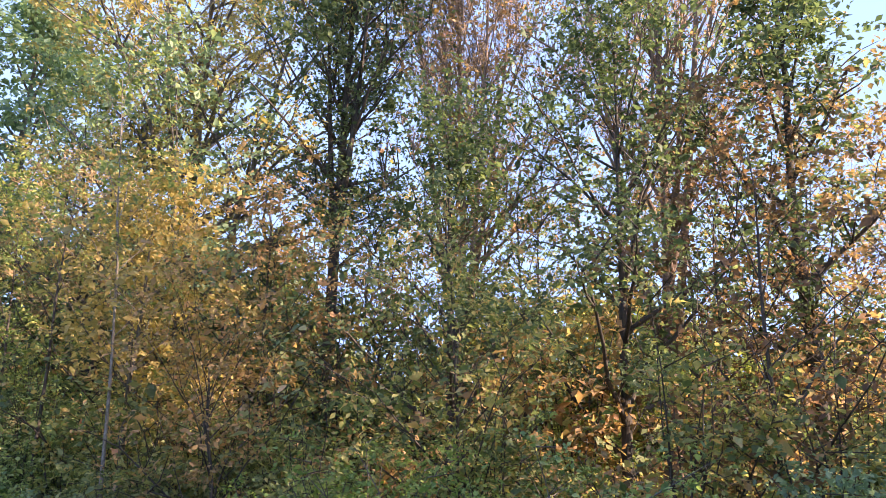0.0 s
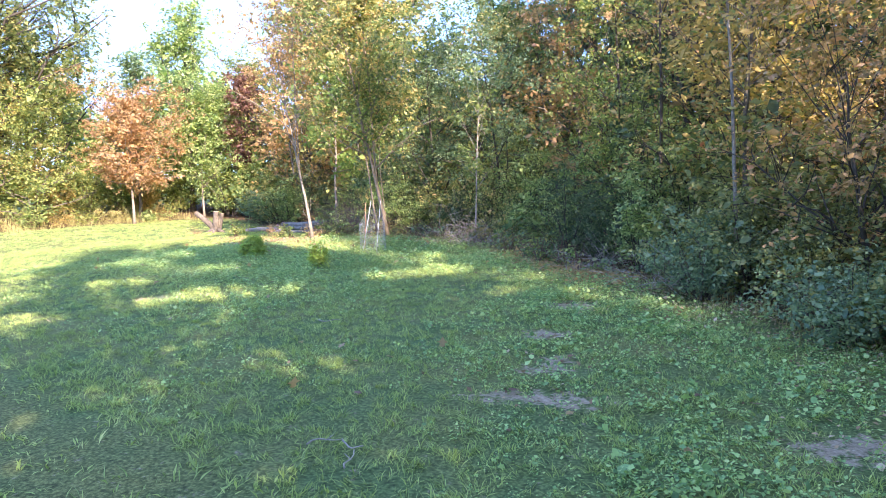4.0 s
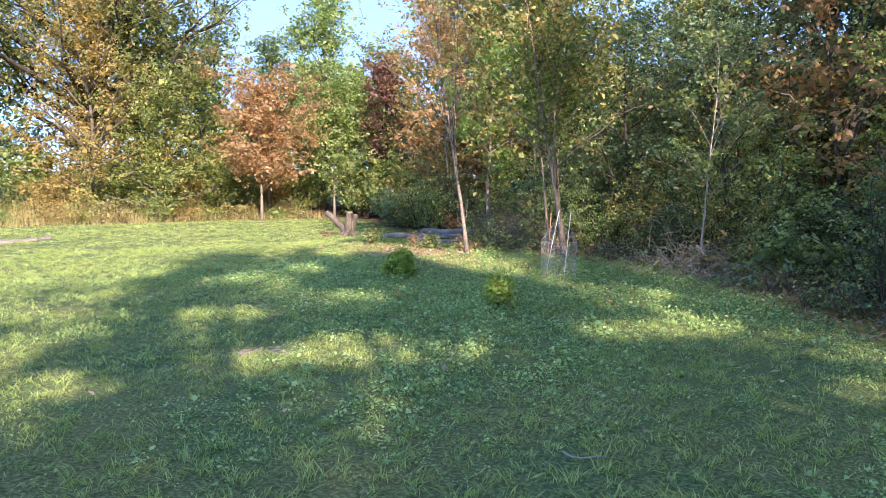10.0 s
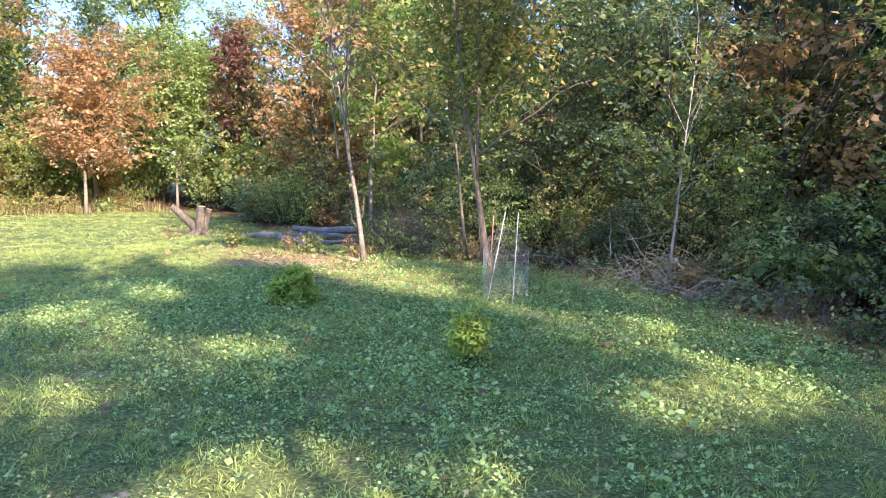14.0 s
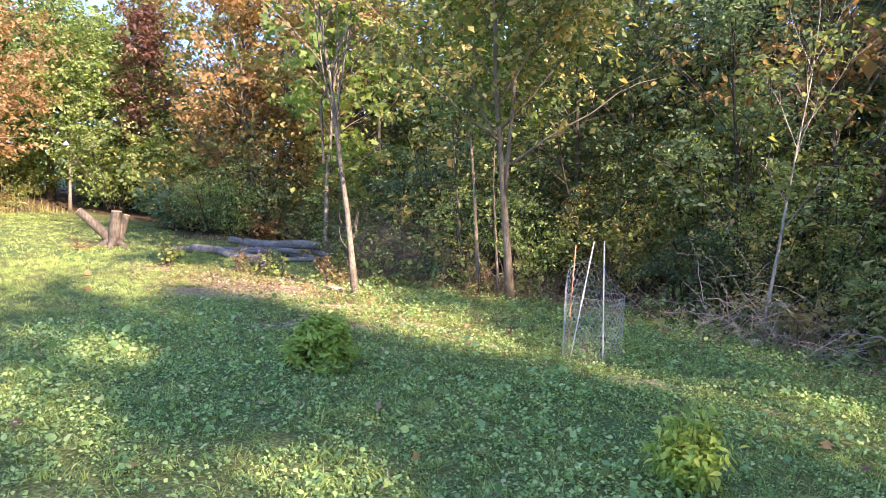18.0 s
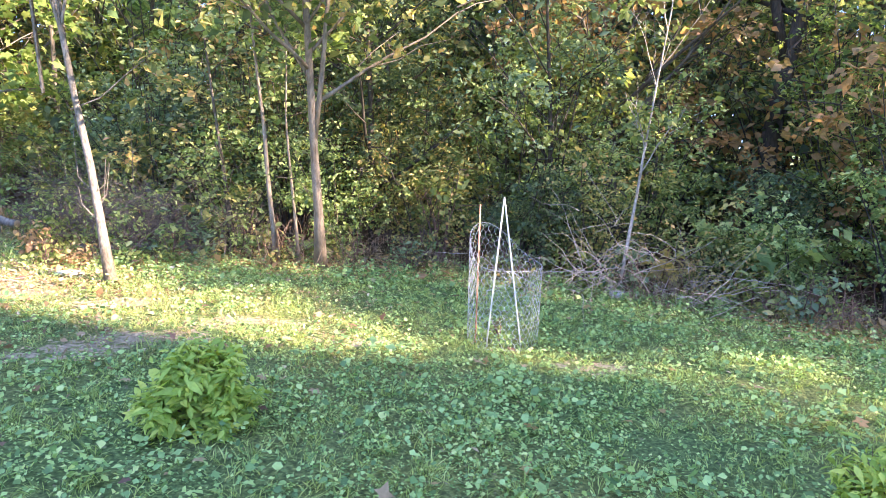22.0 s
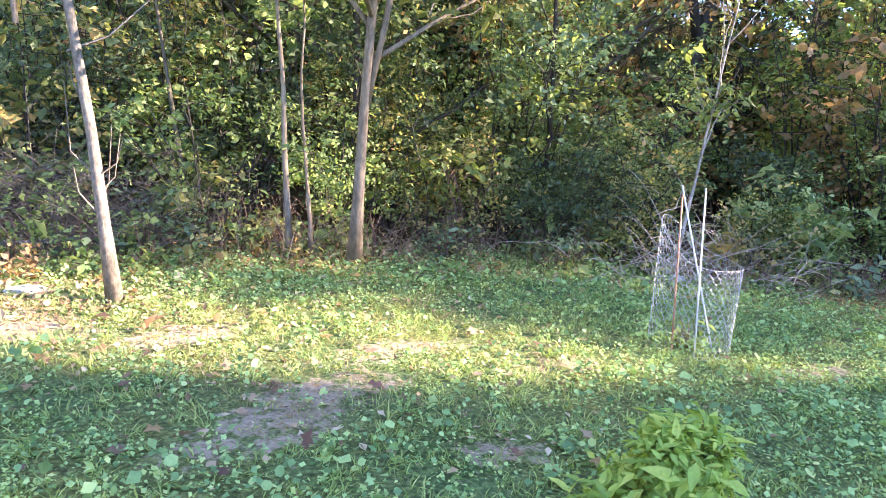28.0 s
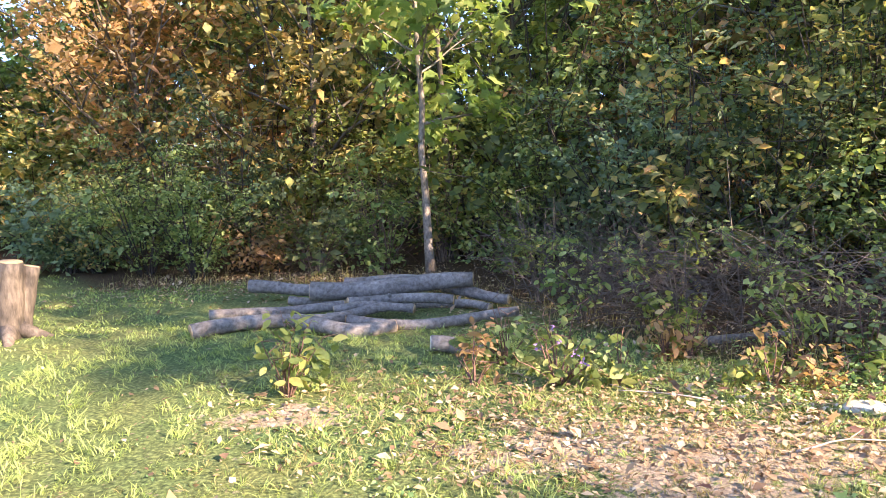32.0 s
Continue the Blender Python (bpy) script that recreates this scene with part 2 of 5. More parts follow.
def ground_material():
    m, nodes, links = material("ground_soil_and_turf")
    coord = nodes.new("ShaderNodeTexCoord")
    fine = noise_node(nodes, links, 38.0, 6.0, coord.outputs["Object"], 0.7)
    wide = noise_node(nodes, links, 1.1, 4.0, coord.outputs["Object"])
    cell = nodes.new("ShaderNodeTexVoronoi")
    cell.inputs["Scale"].default_value = 42.0
    links.new(coord.outputs["Object"], cell.inputs["Vector"])
    tuft = nodes.new("ShaderNodeMath")
    tuft.operation = "MULTIPLY_ADD"
    links.new(cell.outputs["Distance"], tuft.inputs[0])
    tuft.inputs[1].default_value = -0.25
    links.new(fine.outputs["Fac"], tuft.inputs[2])
    turf = ramp(nodes, [(0.15, (0.05, 0.064, 0.032)), (0.35, (0.125, 0.155, 0.07)), (0.5, (0.23, 0.275, 0.115)), (0.68, (0.4, 0.42, 0.2))])
    links.new(tuft.outputs[0], turf.inputs["Fac"])
    turf_far = ramp(nodes, [(0.35, (0.8, 0.95, 0.8)), (0.65, (1.25, 1.1, 0.9))])
    links.new(wide.outputs["Fac"], turf_far.inputs["Fac"])
    green = mixed(nodes, links, 1.0, turf.outputs["Color"], turf_far.outputs["Color"], "MULTIPLY")
    soil = ramp(nodes, [(0.25, (0.18, 0.135, 0.095)), (0.5, (0.4, 0.31, 0.225)), (0.75, (0.6, 0.49, 0.38))])
    links.new(fine.outputs["Fac"], soil.inputs["Fac"])
    litter = ramp(nodes, [(0.3, (0.035, 0.025, 0.018)), (0.5, (0.1, 0.065, 0.04)), (0.75, (0.22, 0.14, 0.08))])
    links.new(fine.outputs["Fac"], litter.inputs["Fac"])
    bare = nodes.new("ShaderNodeAttribute")
    bare.attribute_name = "bare"
    wood = nodes.new("ShaderNodeAttribute")
    wood.attribute_name = "wood"
    rag = noise_node(nodes, links, 12.0, 5.0, coord.outputs["Object"], 0.7)
    ragged = nodes.new("ShaderNodeMath")
    ragged.operation = "MULTIPLY_ADD"
    links.new(rag.outputs["Fac"], ragged.inputs[0])
    ragged.inputs[1].default_value = 4.2
    links.new(bare.outputs["Fac"], ragged.inputs[2])
    cut = ramp(nodes, [(0.5, (0, 0, 0)), (0.95, (1, 1, 1))])
    half = nodes.new("ShaderNodeMath")
    half.operation = "SUBTRACT"
    links.new(ragged.outputs[0], half.inputs[0])
    half.inputs[1].default_value = 2.1
    links.new(half.outputs[0], cut.inputs["Fac"])
    a = mixed(nodes, links, cut.outputs["Color"], green, soil.outputs["Color"])
    b = mixed(nodes, links, wood.outputs["Fac"], a, litter.outputs["Color"])
    bs = nodes.new("ShaderNodeBsdfPrincipled")
    bs.inputs["Roughness"].default_value = 0.95
    bs.inputs["Specular IOR Level"].default_value = 0.15
    links.new(b, bs.inputs["Base Color"])
    bp = nodes.new("ShaderNodeBump")
    bp.inputs["Strength"].default_value, bp.inputs["Distance"].default_value = 0.9, 0.03
    links.new(fine.outputs["Fac"], bp.inputs["Height"])
    links.new(bp.outputs["Normal"], bs.inputs["Normal"])
    out = nodes.new("ShaderNodeOutputMaterial")
    links.new(bs.outputs[0], out.inputs["Surface"])
    return m


GROUND = ground_material()

# ---- building helpers ----
def mesh_object(name, verts, faces_by_size, mat, parent=None, label="", smooth=False):
    """One mesh object from vertices and arrays of faces, each array with its own number of corners."""
    me = bpy.data.meshes.new(name)
    verts = np.asarray(verts, dtype=np.float32)
    loops = np.concatenate([np.asarray(f, dtype=np.int32).ravel() for f in faces_by_size])
    sizes = np.concatenate([np.full(len(f), np.asarray(f).shape[1], dtype=np.int32) for f in faces_by_size])
    starts = np.concatenate([[0], np.cumsum(sizes)[:-1]]).astype(np.int32)
    me.vertices.add(len(verts))
    me.vertices.foreach_set("co", verts.ravel())
    me.loops.add(len(loops))
    me.loops.foreach_set("vertex_index", loops)
    me.polygons.add(len(sizes))
    me.polygons.foreach_set("loop_start", starts)
    if smooth:
        me.polygons.foreach_set("use_smooth", np.ones(len(sizes), dtype=bool))
    me.update(calc_edges=True)
    me.materials.append(mat)
    ob = new(name, me)
    if parent is not None:
        ob.parent = parent
    if label:
        tagged(ob, label)
    return ob


def part(name, bm, mat, parent=None, label="", smooth=False):
    me = bpy.data.meshes.new(name)
    if smooth:
        for f in bm.faces:
            f.smooth = True
    bm.to_mesh(me)
    bm.free()
    me.materials.append(mat)
    ob = new(name, me)
    if parent is not None:
        ob.parent = parent
    if label:
        tagged(ob, label)
    return ob


def empty(name, x, y, z, label, category, group="", kind="", turn=0.0):
    ob = new(name)
    ob.empty_display_size = 0.1
    ob.matrix_world = pose(x, y, z, 0, 0, turn)
    return tagged(ob, label, category, group, kind)


def tubes(lines, sides=5, cap=True):
    """Vertices and faces of round tapered rods along polylines [(points, radii), ...]."""
    V, Q, T, base = [], [], [], 0
    ang = np.linspace(0, 2 * np.pi, sides, endpoint=False)
    for pts, radii in lines:
        pts = np.asarray(pts, float)
        n = len(pts)
        d = np.gradient(pts, axis=0)
        d /= np.linalg.norm(d, axis=1, keepdims=True) + 1e-9
        ref = np.where(np.abs(d[:, 2:3]) > 0.9, np.array([[1.0, 0, 0]]), np.array([[0, 0, 1.0]]))
        u = np.cross(d, ref)
        u /= np.linalg.norm(u, axis=1, keepdims=True) + 1e-9
        w = np.cross(d, u)
        ring = pts[:, None, :] + np.asarray(radii, float)[:, None, None] * (np.cos(ang)[None, :, None] * u[:, None, :] + np.sin(ang)[None, :, None] * w[:, None, :])
        V.append(ring.reshape(-1, 3))
        i = np.arange(n - 1)[:, None] * sides + np.arange(sides)[None, :]
        j = np.arange(n - 1)[:, None] * sides + (np.arange(sides)[None, :] + 1) % sides
        Q.append(np.stack([i, j, j + sides, i + sides], -1).reshape(-1, 4) + base)
        if cap:
            for k in range(1, sides - 1):
                T.append([base, base + k + 1, base + k])
                e = base + (n - 1) * sides
                T.append([e, e + k, e + k + 1])
        base += n * sides
    faces = [np.concatenate(Q)]
    if T:
        faces.append(np.array(T))
    return np.concatenate(V), faces


LEAF_PLAIN = (np.array([[0, 0, 0], [0.45, 0.3, 0.07], [1, 0, -0.08], [0.45, -0.3, 0.07]]), np.array([[0, 2, 1], [0, 3, 2]]))
LEAF_SLIM = (np.array([[0, 0, 0], [0.4, 0.15, 0.03], [1, 0, -0.12], [0.4, -0.15, 0.03]]), np.array([[0, 2, 1], [0, 3, 2]]))
LEAF_OVAL = (np.array([[0, 0, 0], [0.2, 0.2, 0.05], [0.55, 0.27, 0.06], [0.8, 0.15, 0.0], [1, 0, -0.1], [0.8, -0.15, 0.0], [0.55, -0.27, 0.06], [0.2, -0.2, 0.05], [0.5, 0, 0.0]]),
             np.array([[8, 1, 0], [8, 2, 1], [8, 3, 2], [8, 4, 3], [8, 5, 4], [8, 6, 5], [8, 7, 6], [8, 0, 7]]))
LEAF_POINT = (np.array([[0, 0, 0], [0.3, 0.19, 0.04], [0.6, 0.15, 0.03], [1, 0, -0.12], [0.6, -0.15, 0.03], [0.3, -0.19, 0.04]]),
              np.array([[0, 2, 1], [0, 3, 2], [0, 4, 3], [0, 5, 4]]))
LEAF_ROUND = (np.array([[0, 0, 0], [0.25, 0.36, 0.06], [0.7, 0.4, 0.05], [1, 0, -0.05], [0.7, -0.4, 0.05], [0.25, -0.36, 0.06]]),
              np.array([[0, 3, 2], [0, 2, 1], [0, 5, 4], [0, 4, 3]]))
LEAF_LOBED = (np.array([[0, 0, 0], [0.05, 0.3, 0.03], [0.3, 0.22, 0.04], [0.42, 0.58, 0.0], [0.6, 0.24, 0.04], [1, 0, -0.1], [0.6, -0.24, 0.04], [0.42, -0.58, 0.0], [0.3, -0.22, 0.04], [0.05, -0.3, 0.03], [0.35, 0, 0.0]]),
              np.array([[10, k + 1, k] for k in range(9)] + [[10, 0, 9]]))
LEAF_QUAD = (np.array([[0, 0, 0], [0.6, 0.42, 0.06], [1, 0, -0.05], [0.6, -0.42, 0.06]]), np.array([[0, 2, 1], [0, 3, 2]]))
BLADE = (np.array([[0, 0.5, 0], [0, -0.5, 0], [1.0, 0, 0]]), np.array([[0, 1, 2]]))


def leaf_cloud(rng, at, size, kind=LEAF_PLAIN, flat=0.45, droop=0.25, spread=0.35, facing=None):
    """Leaves at the points: turned at random, more or less level, tips hanging a little."""
    at = np.asarray(at, float)
    n = len(at)
    az = rng.uniform(0, 2 * np.pi, n)
    dip = rng.normal(-droop, 0.45, n)
    u = np.stack([np.cos(az) * np.cos(dip), np.sin(az) * np.cos(dip), np.sin(dip)], 1)
    nrm = rng.normal(0, 1, (n, 3)) * (1 - flat)
    nrm[:, 2] += flat * 1.6
    if facing is not None:
        nrm = 0.45 * nrm + facing
    v = np.cross(nrm, u)
    v /= np.linalg.norm(v, axis=1, keepdims=True) + 1e-9
    w = np.cross(u, v)
    s = (size * np.exp(rng.normal(0, spread, n)))[:, None, None]
    tv, tf = kind
    V = at[:, None, :] + s * (tv[None, :, 0:1] * u[:, None, :] + tv[None, :, 1:2] * v[:, None, :] + tv[None, :, 2:3] * w[:, None, :])
    F = tf[None] + (np.arange(n) * len(tv))[:, None, None]
    return V.reshape(-1, 3), [F.reshape(-1, tf.shape[1])]


def sprays(rng, tips, leaves, sigma, per=14, tight=0.1, weight=0.9):
    """Places for leaves in sprays of about per leaves round the branch points, and the way each spray faces."""
    count = max(1, leaves // per)
    w = rng.gamma(weight, 1.0, len(tips))
    c = tips[rng.choice(len(tips), count, p=w / w.sum())] + rng.normal(0, sigma, (count, 3)) * np.array([1, 1, 0.75])
    out = c - tips.mean(0)
    face = rng.normal(0, 0.5, (count, 3)) + 0.35 * out / (np.linalg.norm(out, axis=1, keepdims=True) + 1e-6) + np.array([0, 0, 0.5])
    k = rng.integers(0, count, leaves)
    return c[k] + rng.normal(0, tight, (leaves, 3)) * np.array([1, 1, 0.6]), face[k]


def joined(groups):
    """Several (verts, faces) put into one."""
    V, by, base = [], {}, 0
    for v, fs in groups:
        V.append(v)
        for f in fs:
            by.setdefault(f.shape[1], []).append(f + base)
        base += len(v)
    return np.concatenate(V), [np.concatenate(f) for f in by.values()]


def step(a, b, x):
    t = np.clip((x - a) / (b - a), 0, 1)
    return t * t * (3 - 2 * t)


def wave(x, y, k=1.0, seed=0.0):
    """A smooth, cheap uneven field of about -1 to 1."""
    return (np.sin(1.7 * k * x + 1.3 * np.sin(0.9 * k * y + seed) + seed) + np.sin(1.9 * k * y + 1.1 * np.sin(1.1 * k * x + 2.1 * seed)) + np.sin(1.2 * k * (x + y) + 0.7 + seed)) / 3


# Edge of the lawn towards the woods, from east to west.
EDGE_X = np.array([-60, -34, -31, -26.5, -24.0, -22.0, -19.8, -18.2, -16.6, -14.5, -12.6, -10.6, -8.7, -6.4, -4.0, -1.9, 0.0, 2.0, 4.0, 9.0])
EDGE_Y = np.array([17.5, 17.5, 17.5, 16.6, 15.4, 15.6, 15.5, 14.0, 12.4, 12.6, 12.7, 12.2, 11.1, 9.7, 8.2, 6.8, 5.7, 4.9, 4.3, 3.6])
WEST = -31.6


def edge(x):
    return np.interp(x, EDGE_X, EDGE_Y)


def inside_woods(x, y):
    """0 on the lawn, 1 under the trees."""
    north = step(-0.3, 0.5, y - edge(x) + 0.35 * wave(x, y, 1.3, 2.0))
    west = step(-0.5, 0.9, WEST - x + 0.5 * wave(x, y, 0.8, 1.0))
    return np.maximum(north, west)


def ground_z(x, y):
    x, y = np.asarray(x, float), np.asarray(y, float)
    near = -0.3 - 0.15 * step(14, 19, -x) - 0.06 * step(20, 23, -x)
    soft = 0.025 * wave(x, y, 0.55, 0.4) + 0.012 * wave(x, y, 2.1, 1.7)
    far = 0.5 * step(45, 120, np.hypot(x + 15, y - 5)) * wave(x, y, 0.02, 0.3)
    rise = 0.35 * step(-33, -37, x)
    return near + soft + far + rise


# Bare patches: x, y, length, width, turn in degrees.
BARE = [(-3.55, 4.2, 0.5, 0.24, 25), (-4.0, 5.0, 0.22, 0.42, 10), (-5.2, 7.25, 0.42, 0.3, 30), (-1.6, 4.6, 0.5, 0.26, 40), (-4.6, 5.9, 0.3, 0.2, 0), (-10.35, 4.6, 0.36, 0.17, 60),
        (-12.4, 5.5, 0.22, 0.12, 10), (-11.45, 9.75, 0.28, 0.17, 10), (-14.7, 9.55, 0.75, 0.3, 40), (-13.9, 9.0, 0.26, 0.12, 0), (-17.2, 10.4, 1.0, 0.5, 15), (-17.3, 11.1, 1.4, 0.5, 5), (-19.55, 11.25, 0.5, 0.2, 10),
        (-15.3, 10.7, 0.5, 0.25, 20), (-14.1, 10.35, 0.6, 0.16, 10), (-13.2, 10.0, 0.4, 0.12, -15), (-16.2, 10.9, 0.5, 0.2, 0), (-26.0, 4.4, 0.9, 1.1, 0)]


def bare_at(x, y):
    x, y = np.asarray(x, float), np.asarray(y, float)
    out = np.zeros(np.broadcast(x, y).shape)
    for bx, by, a, b, turn in BARE:
        c, s = math.cos(radians(turn)), math.sin(radians(turn))
        dx, dy = x - bx, y - by
        d = np.hypot((dx * c + dy * s) / a, (-dx * s + dy * c) / b) + 0.3 * wave(x, y, 6.0, bx)
        out = np.maximum(out, 1 - step(0.55, 1.15, d))
    return out

# ---- ground ----
def build_ground():
    xs = np.concatenate([[-3000, -1200, -500, -220, -120, -80, -60, -50, -44, -40, -37], np.arange(-35, 6.01, 0.2), [7, 9, 12, 16, 22, 30, 45, 70, 120, 250, 700, 3000]])
    ys = np.concatenate([[-3000, -1000, -300, -120, -60, -35, -22, -14, -9, -6], np.arange(-4, 18.01, 0.2), [19, 21, 24, 28, 34, 42, 55, 80, 140, 300, 900, 3000]])
    X, Y = np.meshgrid(xs, ys)
    V = np.stack([X, Y, ground_z(X, Y)], -1).reshape(-1, 3)
    n = len(xs)
    i = (np.arange(len(ys) - 1)[:, None] * n + np.arange(n - 1)[None, :]).ravel()
    ob = mesh_object("ground", V, [np.stack([i, i + 1, i + n + 1, i + n], 1)], GROUND, smooth=True)
    for name, values in (("bare", bare_at(X, Y)), ("wood", inside_woods(X, Y) * (1 - step(30, 40, np.hypot(X + 10, Y - 8))))):
        a = ob.data.attributes.new(name, "FLOAT", "POINT")
        a.data.foreach_set("value", values.ravel().astype(np.float32))
    return tagged(ob, "mown lawn with bare soil patches and leaf-strewn woodland floor", "ground", kind="structure")


build_ground()


# ---- trees ----
def grow(rng, h, r0, lean, crown_from, reach, limbs, up, sub=4, wiggle=0.03, fork=0.0, forks=1, taper=0.12, fork_turn=None):
    """Skeleton of a tree: polylines with radii, and points along the outer branches where leaves sit."""
    lines, tips = [], []
    n = 11
    s = np.linspace(0, 1, n)
    wob = np.cumsum(rng.normal(0, wiggle, (n, 2)), 0) * (h / 6) * s[:, None]
    trunk = np.stack([lean[0] * s ** 1.1 + wob[:, 0], lean[1] * s ** 1.1 + wob[:, 1], h * 0.96 * s], 1)
    radii = r0 * (1 - (1 - taper) * s ** 0.85)
    radii *= 1 + 0.06 * np.sin(7.0 * s + 40 * r0) + rng.normal(0, 0.03, n)
    radii[0] *= 1.3
    lines.append((trunk, radii))
    stems = [(trunk, radii, crown_from)]
    turn = rng.uniform(0, 2 * np.pi) if fork_turn is None else fork_turn
    for q in range(forks if fork else 0):
        k = int((fork + 0.05 * q) * (n - 1))
        a = turn + q * 2 * np.pi / max(1, forks)
        rise = h * rng.uniform(0.86, 1.0) - trunk[k][2]
        away = reach * rng.uniform(0.4, 0.62)
        t = np.linspace(0, 1, n - k)
        top = trunk[k] + np.stack([math.cos(a) * away * t ** 0.8, math.sin(a) * away * t ** 0.8, rise * t], 1)
        top[:, :2] += np.cumsum(rng.normal(0, wiggle * 0.6, (n - k, 2)), 0) * t[:, None]
        lines.append((top, radii[k] * 0.72 * np.linspace(1, 0.12, n - k)))
        stems.append((top, radii[k] * 0.72 * np.linspace(1, 0.12, n - k), 0.25))
    for pts, rad, start in stems:
        count = limbs if pts is trunk else max(4, limbs // (1 + forks))
        for q in range(count):
            f = start + (0.97 - start) * ((q + rng.uniform(0, 1)) / count)
            p = np.array([np.interp(f, np.linspace(0, 1, len(pts)), pts[:, c]) for c in range(3)])
            rr = np.interp(f, np.linspace(0, 1, len(rad)), rad)
            g = (f - start) / (1 - start)
            length = reach * (0.45 + 0.75 * math.sin(math.pi * min(1, 0.2 + 0.75 * g))) * rng.uniform(0.65, 1.15)
            az = q * 2.4 + rng.uniform(-0.6, 0.6)
            rise = up * rng.uniform(0.6, 1.3) + 0.5 * g
            d = np.array([math.cos(az) * math.cos(rise), math.sin(az) * math.cos(rise), math.sin(rise)])
            t = np.linspace(0, 1, 6)
            limb = p + length * t[:, None] * d + np.outer(t ** 2, [0, 0, length * rng.uniform(-0.12, 0.22)]) + np.cumsum(rng.normal(0, 0.03 * length, (6, 3)), 0) * t[:, None]
            lr = max(0.006, min(rr * 0.6, 0.02 * length + 0.006))
            lines.append((limb, lr * np.linspace(1, 0.25, 6)))
            tips.append(limb[2:])
            for _ in range(sub):
                a = rng.integers(1, 6)
                e = rng.normal(0, 1, 3)
                e[2] = abs(e[2]) * 0.5 + 0.2 * up
                e = d * 0.7 + 0.9 * e / np.linalg.norm(e)
                e /= np.linalg.norm(e)
                L = length * rng.uniform(0.25, 0.5)
                tt = np.linspace(0, 1, 4)
                tw = limb[a] + L * tt[:, None] * e + np.cumsum(rng.normal(0, 0.04 * L, (4, 3)), 0)
                lines.append((tw, lr * 0.45 * np.linspace(1, 0.3, 4)))
                tips.append(tw[1:])
    return lines, np.concatenate(tips)


def tree(x, y, h, label, leaf=GREEN, bark=BARK, r0=0.09, lean=(0, 0), crown_from=0.25, reach=1.6, limbs=16, up=0.5, leaves=7000, size=0.1, sigma=0.24, seed=1,
         kind=LEAF_PLAIN, fork=0.0, strands=0, twigs=0, name="tree", category="tree", group="", droop=0.25, sub=4, wiggle=0.03, forks=1, fork_turn=None, extra=(), opened=False):
    rng = np.random.default_rng(seed)
    z = float(ground_z(x, y)) - 0.03
    base = empty(name, x, y, z, label, category, group)
    lines, tips = grow(rng, h, r0, lean, crown_from, reach, limbs, up, sub, wiggle, fork, forks, fork_turn=fork_turn)
    lines += list(extra)
    if twigs:
        pick = tips[rng.integers(0, len(tips), twigs)]
        e = rng.normal(0, 0.45, (twigs, 3))
        e[:, 2] = np.abs(e[:, 2]) + 0.9
        e /= np.linalg.norm(e, axis=1, keepdims=True)
        L = rng.uniform(0.4, 1.1, twigs)[:, None]
        mid = pick + 0.5 * L * e + rng.normal(0, 0.05, (twigs, 3))
        thin = [(np.stack([a, b, c]), np.array([0.009, 0.006, 0.003])) for a, b, c in zip(pick, mid, pick + L * e)]
        tips = np.concatenate([tips, mid])
    big = tubes([q for q in lines if q[1][0] > 0.02], 7)
    small = [q for q in lines if q[1][0] <= 0.02]
    groups = [big] + ([tubes(small, 3, False)] if small else []) + ([tubes(thin, 3, False)] if twigs else [])
    v, f = joined(groups)
    mesh_object("trunk", v, f, bark, base, smooth=True)
    if leaves:
        at, face = sprays(rng, tips, leaves, sigma, 14, 0.75 * size + 0.03)
        if strands:
            root = tips[rng.integers(0, len(tips), strands)]
            which = rng.integers(0, strands, leaves // 2)
            fall = rng.uniform(0, 1, leaves // 2) * rng.uniform(0.4, 3.0, strands)[which]
            hang = root[which] + rng.normal(0, 0.06, (leaves // 2, 3))
            hang[:, 2] -= fall
            at = np.concatenate([at[: leaves // 2], hang])
            face = np.tile([[0.0, 0.0, 0.6]], (len(at), 1))
        at[:, 2] = np.maximum(at[:, 2], 0.12)
        if opened:
            keep = open_crown(rng, x, y, at)
            at, face = at[keep], face[keep]
        v, f = leaf_cloud(rng, at, size, kind, 0.45, droop, 0.35, face)
        mesh_object("crown", v, f, leaf, base)
    return base


# Openings cut in the unseen eastern crowns to let sun onto chosen strips of lawn: across the light, along it, half
# widths.
OPENINGS = [(4.6, 11.0, 0.8, 0.6), (4.8, 8.7, 0.35, 0.35), (1.5, 11.0, 0.7, 0.6), (2.15, 10.6, 0.45, 0.4), (0.5, 10.8, 0.35, 0.4), (-0.8, 10.4, 0.4, 0.4), (0.3, 13.0, 0.5, 0.5), (0.4, 15.8, 0.4, 0.5),
            (1.9, 13.8, 0.45, 0.5), (1.7, 16.7, 0.35, 0.5), (5.7, 12.9, 0.4, 0.4), (-2.1, 13.4, 0.5, 0.8), (3.42, 12.9, 0.2, 0.3), (4.6, 17.9, 0.6, 2.7), (3.4, 21.5, 0.9, 1.4), (4.3, 21.2, 0.6, 0.9), (2.6, 20.2, 0.4, 0.8), (5.2, 19.3, 0.5, 0.9)]


def open_crown(rng, x, y, at):
    """Which leaves stand clear of the openings cut for the sun patches."""
    reach = (at[:, 2] - 0.15) / math.tan(radians(SUN_UP))
    across = (x + at[:, 0]) * -sun_flat.y + (y + at[:, 1]) * sun_flat.x
    along = reach - (x + at[:, 0]) * sun_flat.x - (y + at[:, 1]) * sun_flat.y
    keep = np.ones(len(at), dtype=bool)
    for a, b, ra, rb in OPENINGS:
        keep &= np.hypot((across - a) / ra, (along - b) / rb) > rng.uniform(0.95, 1.3, len(at))
    return keep


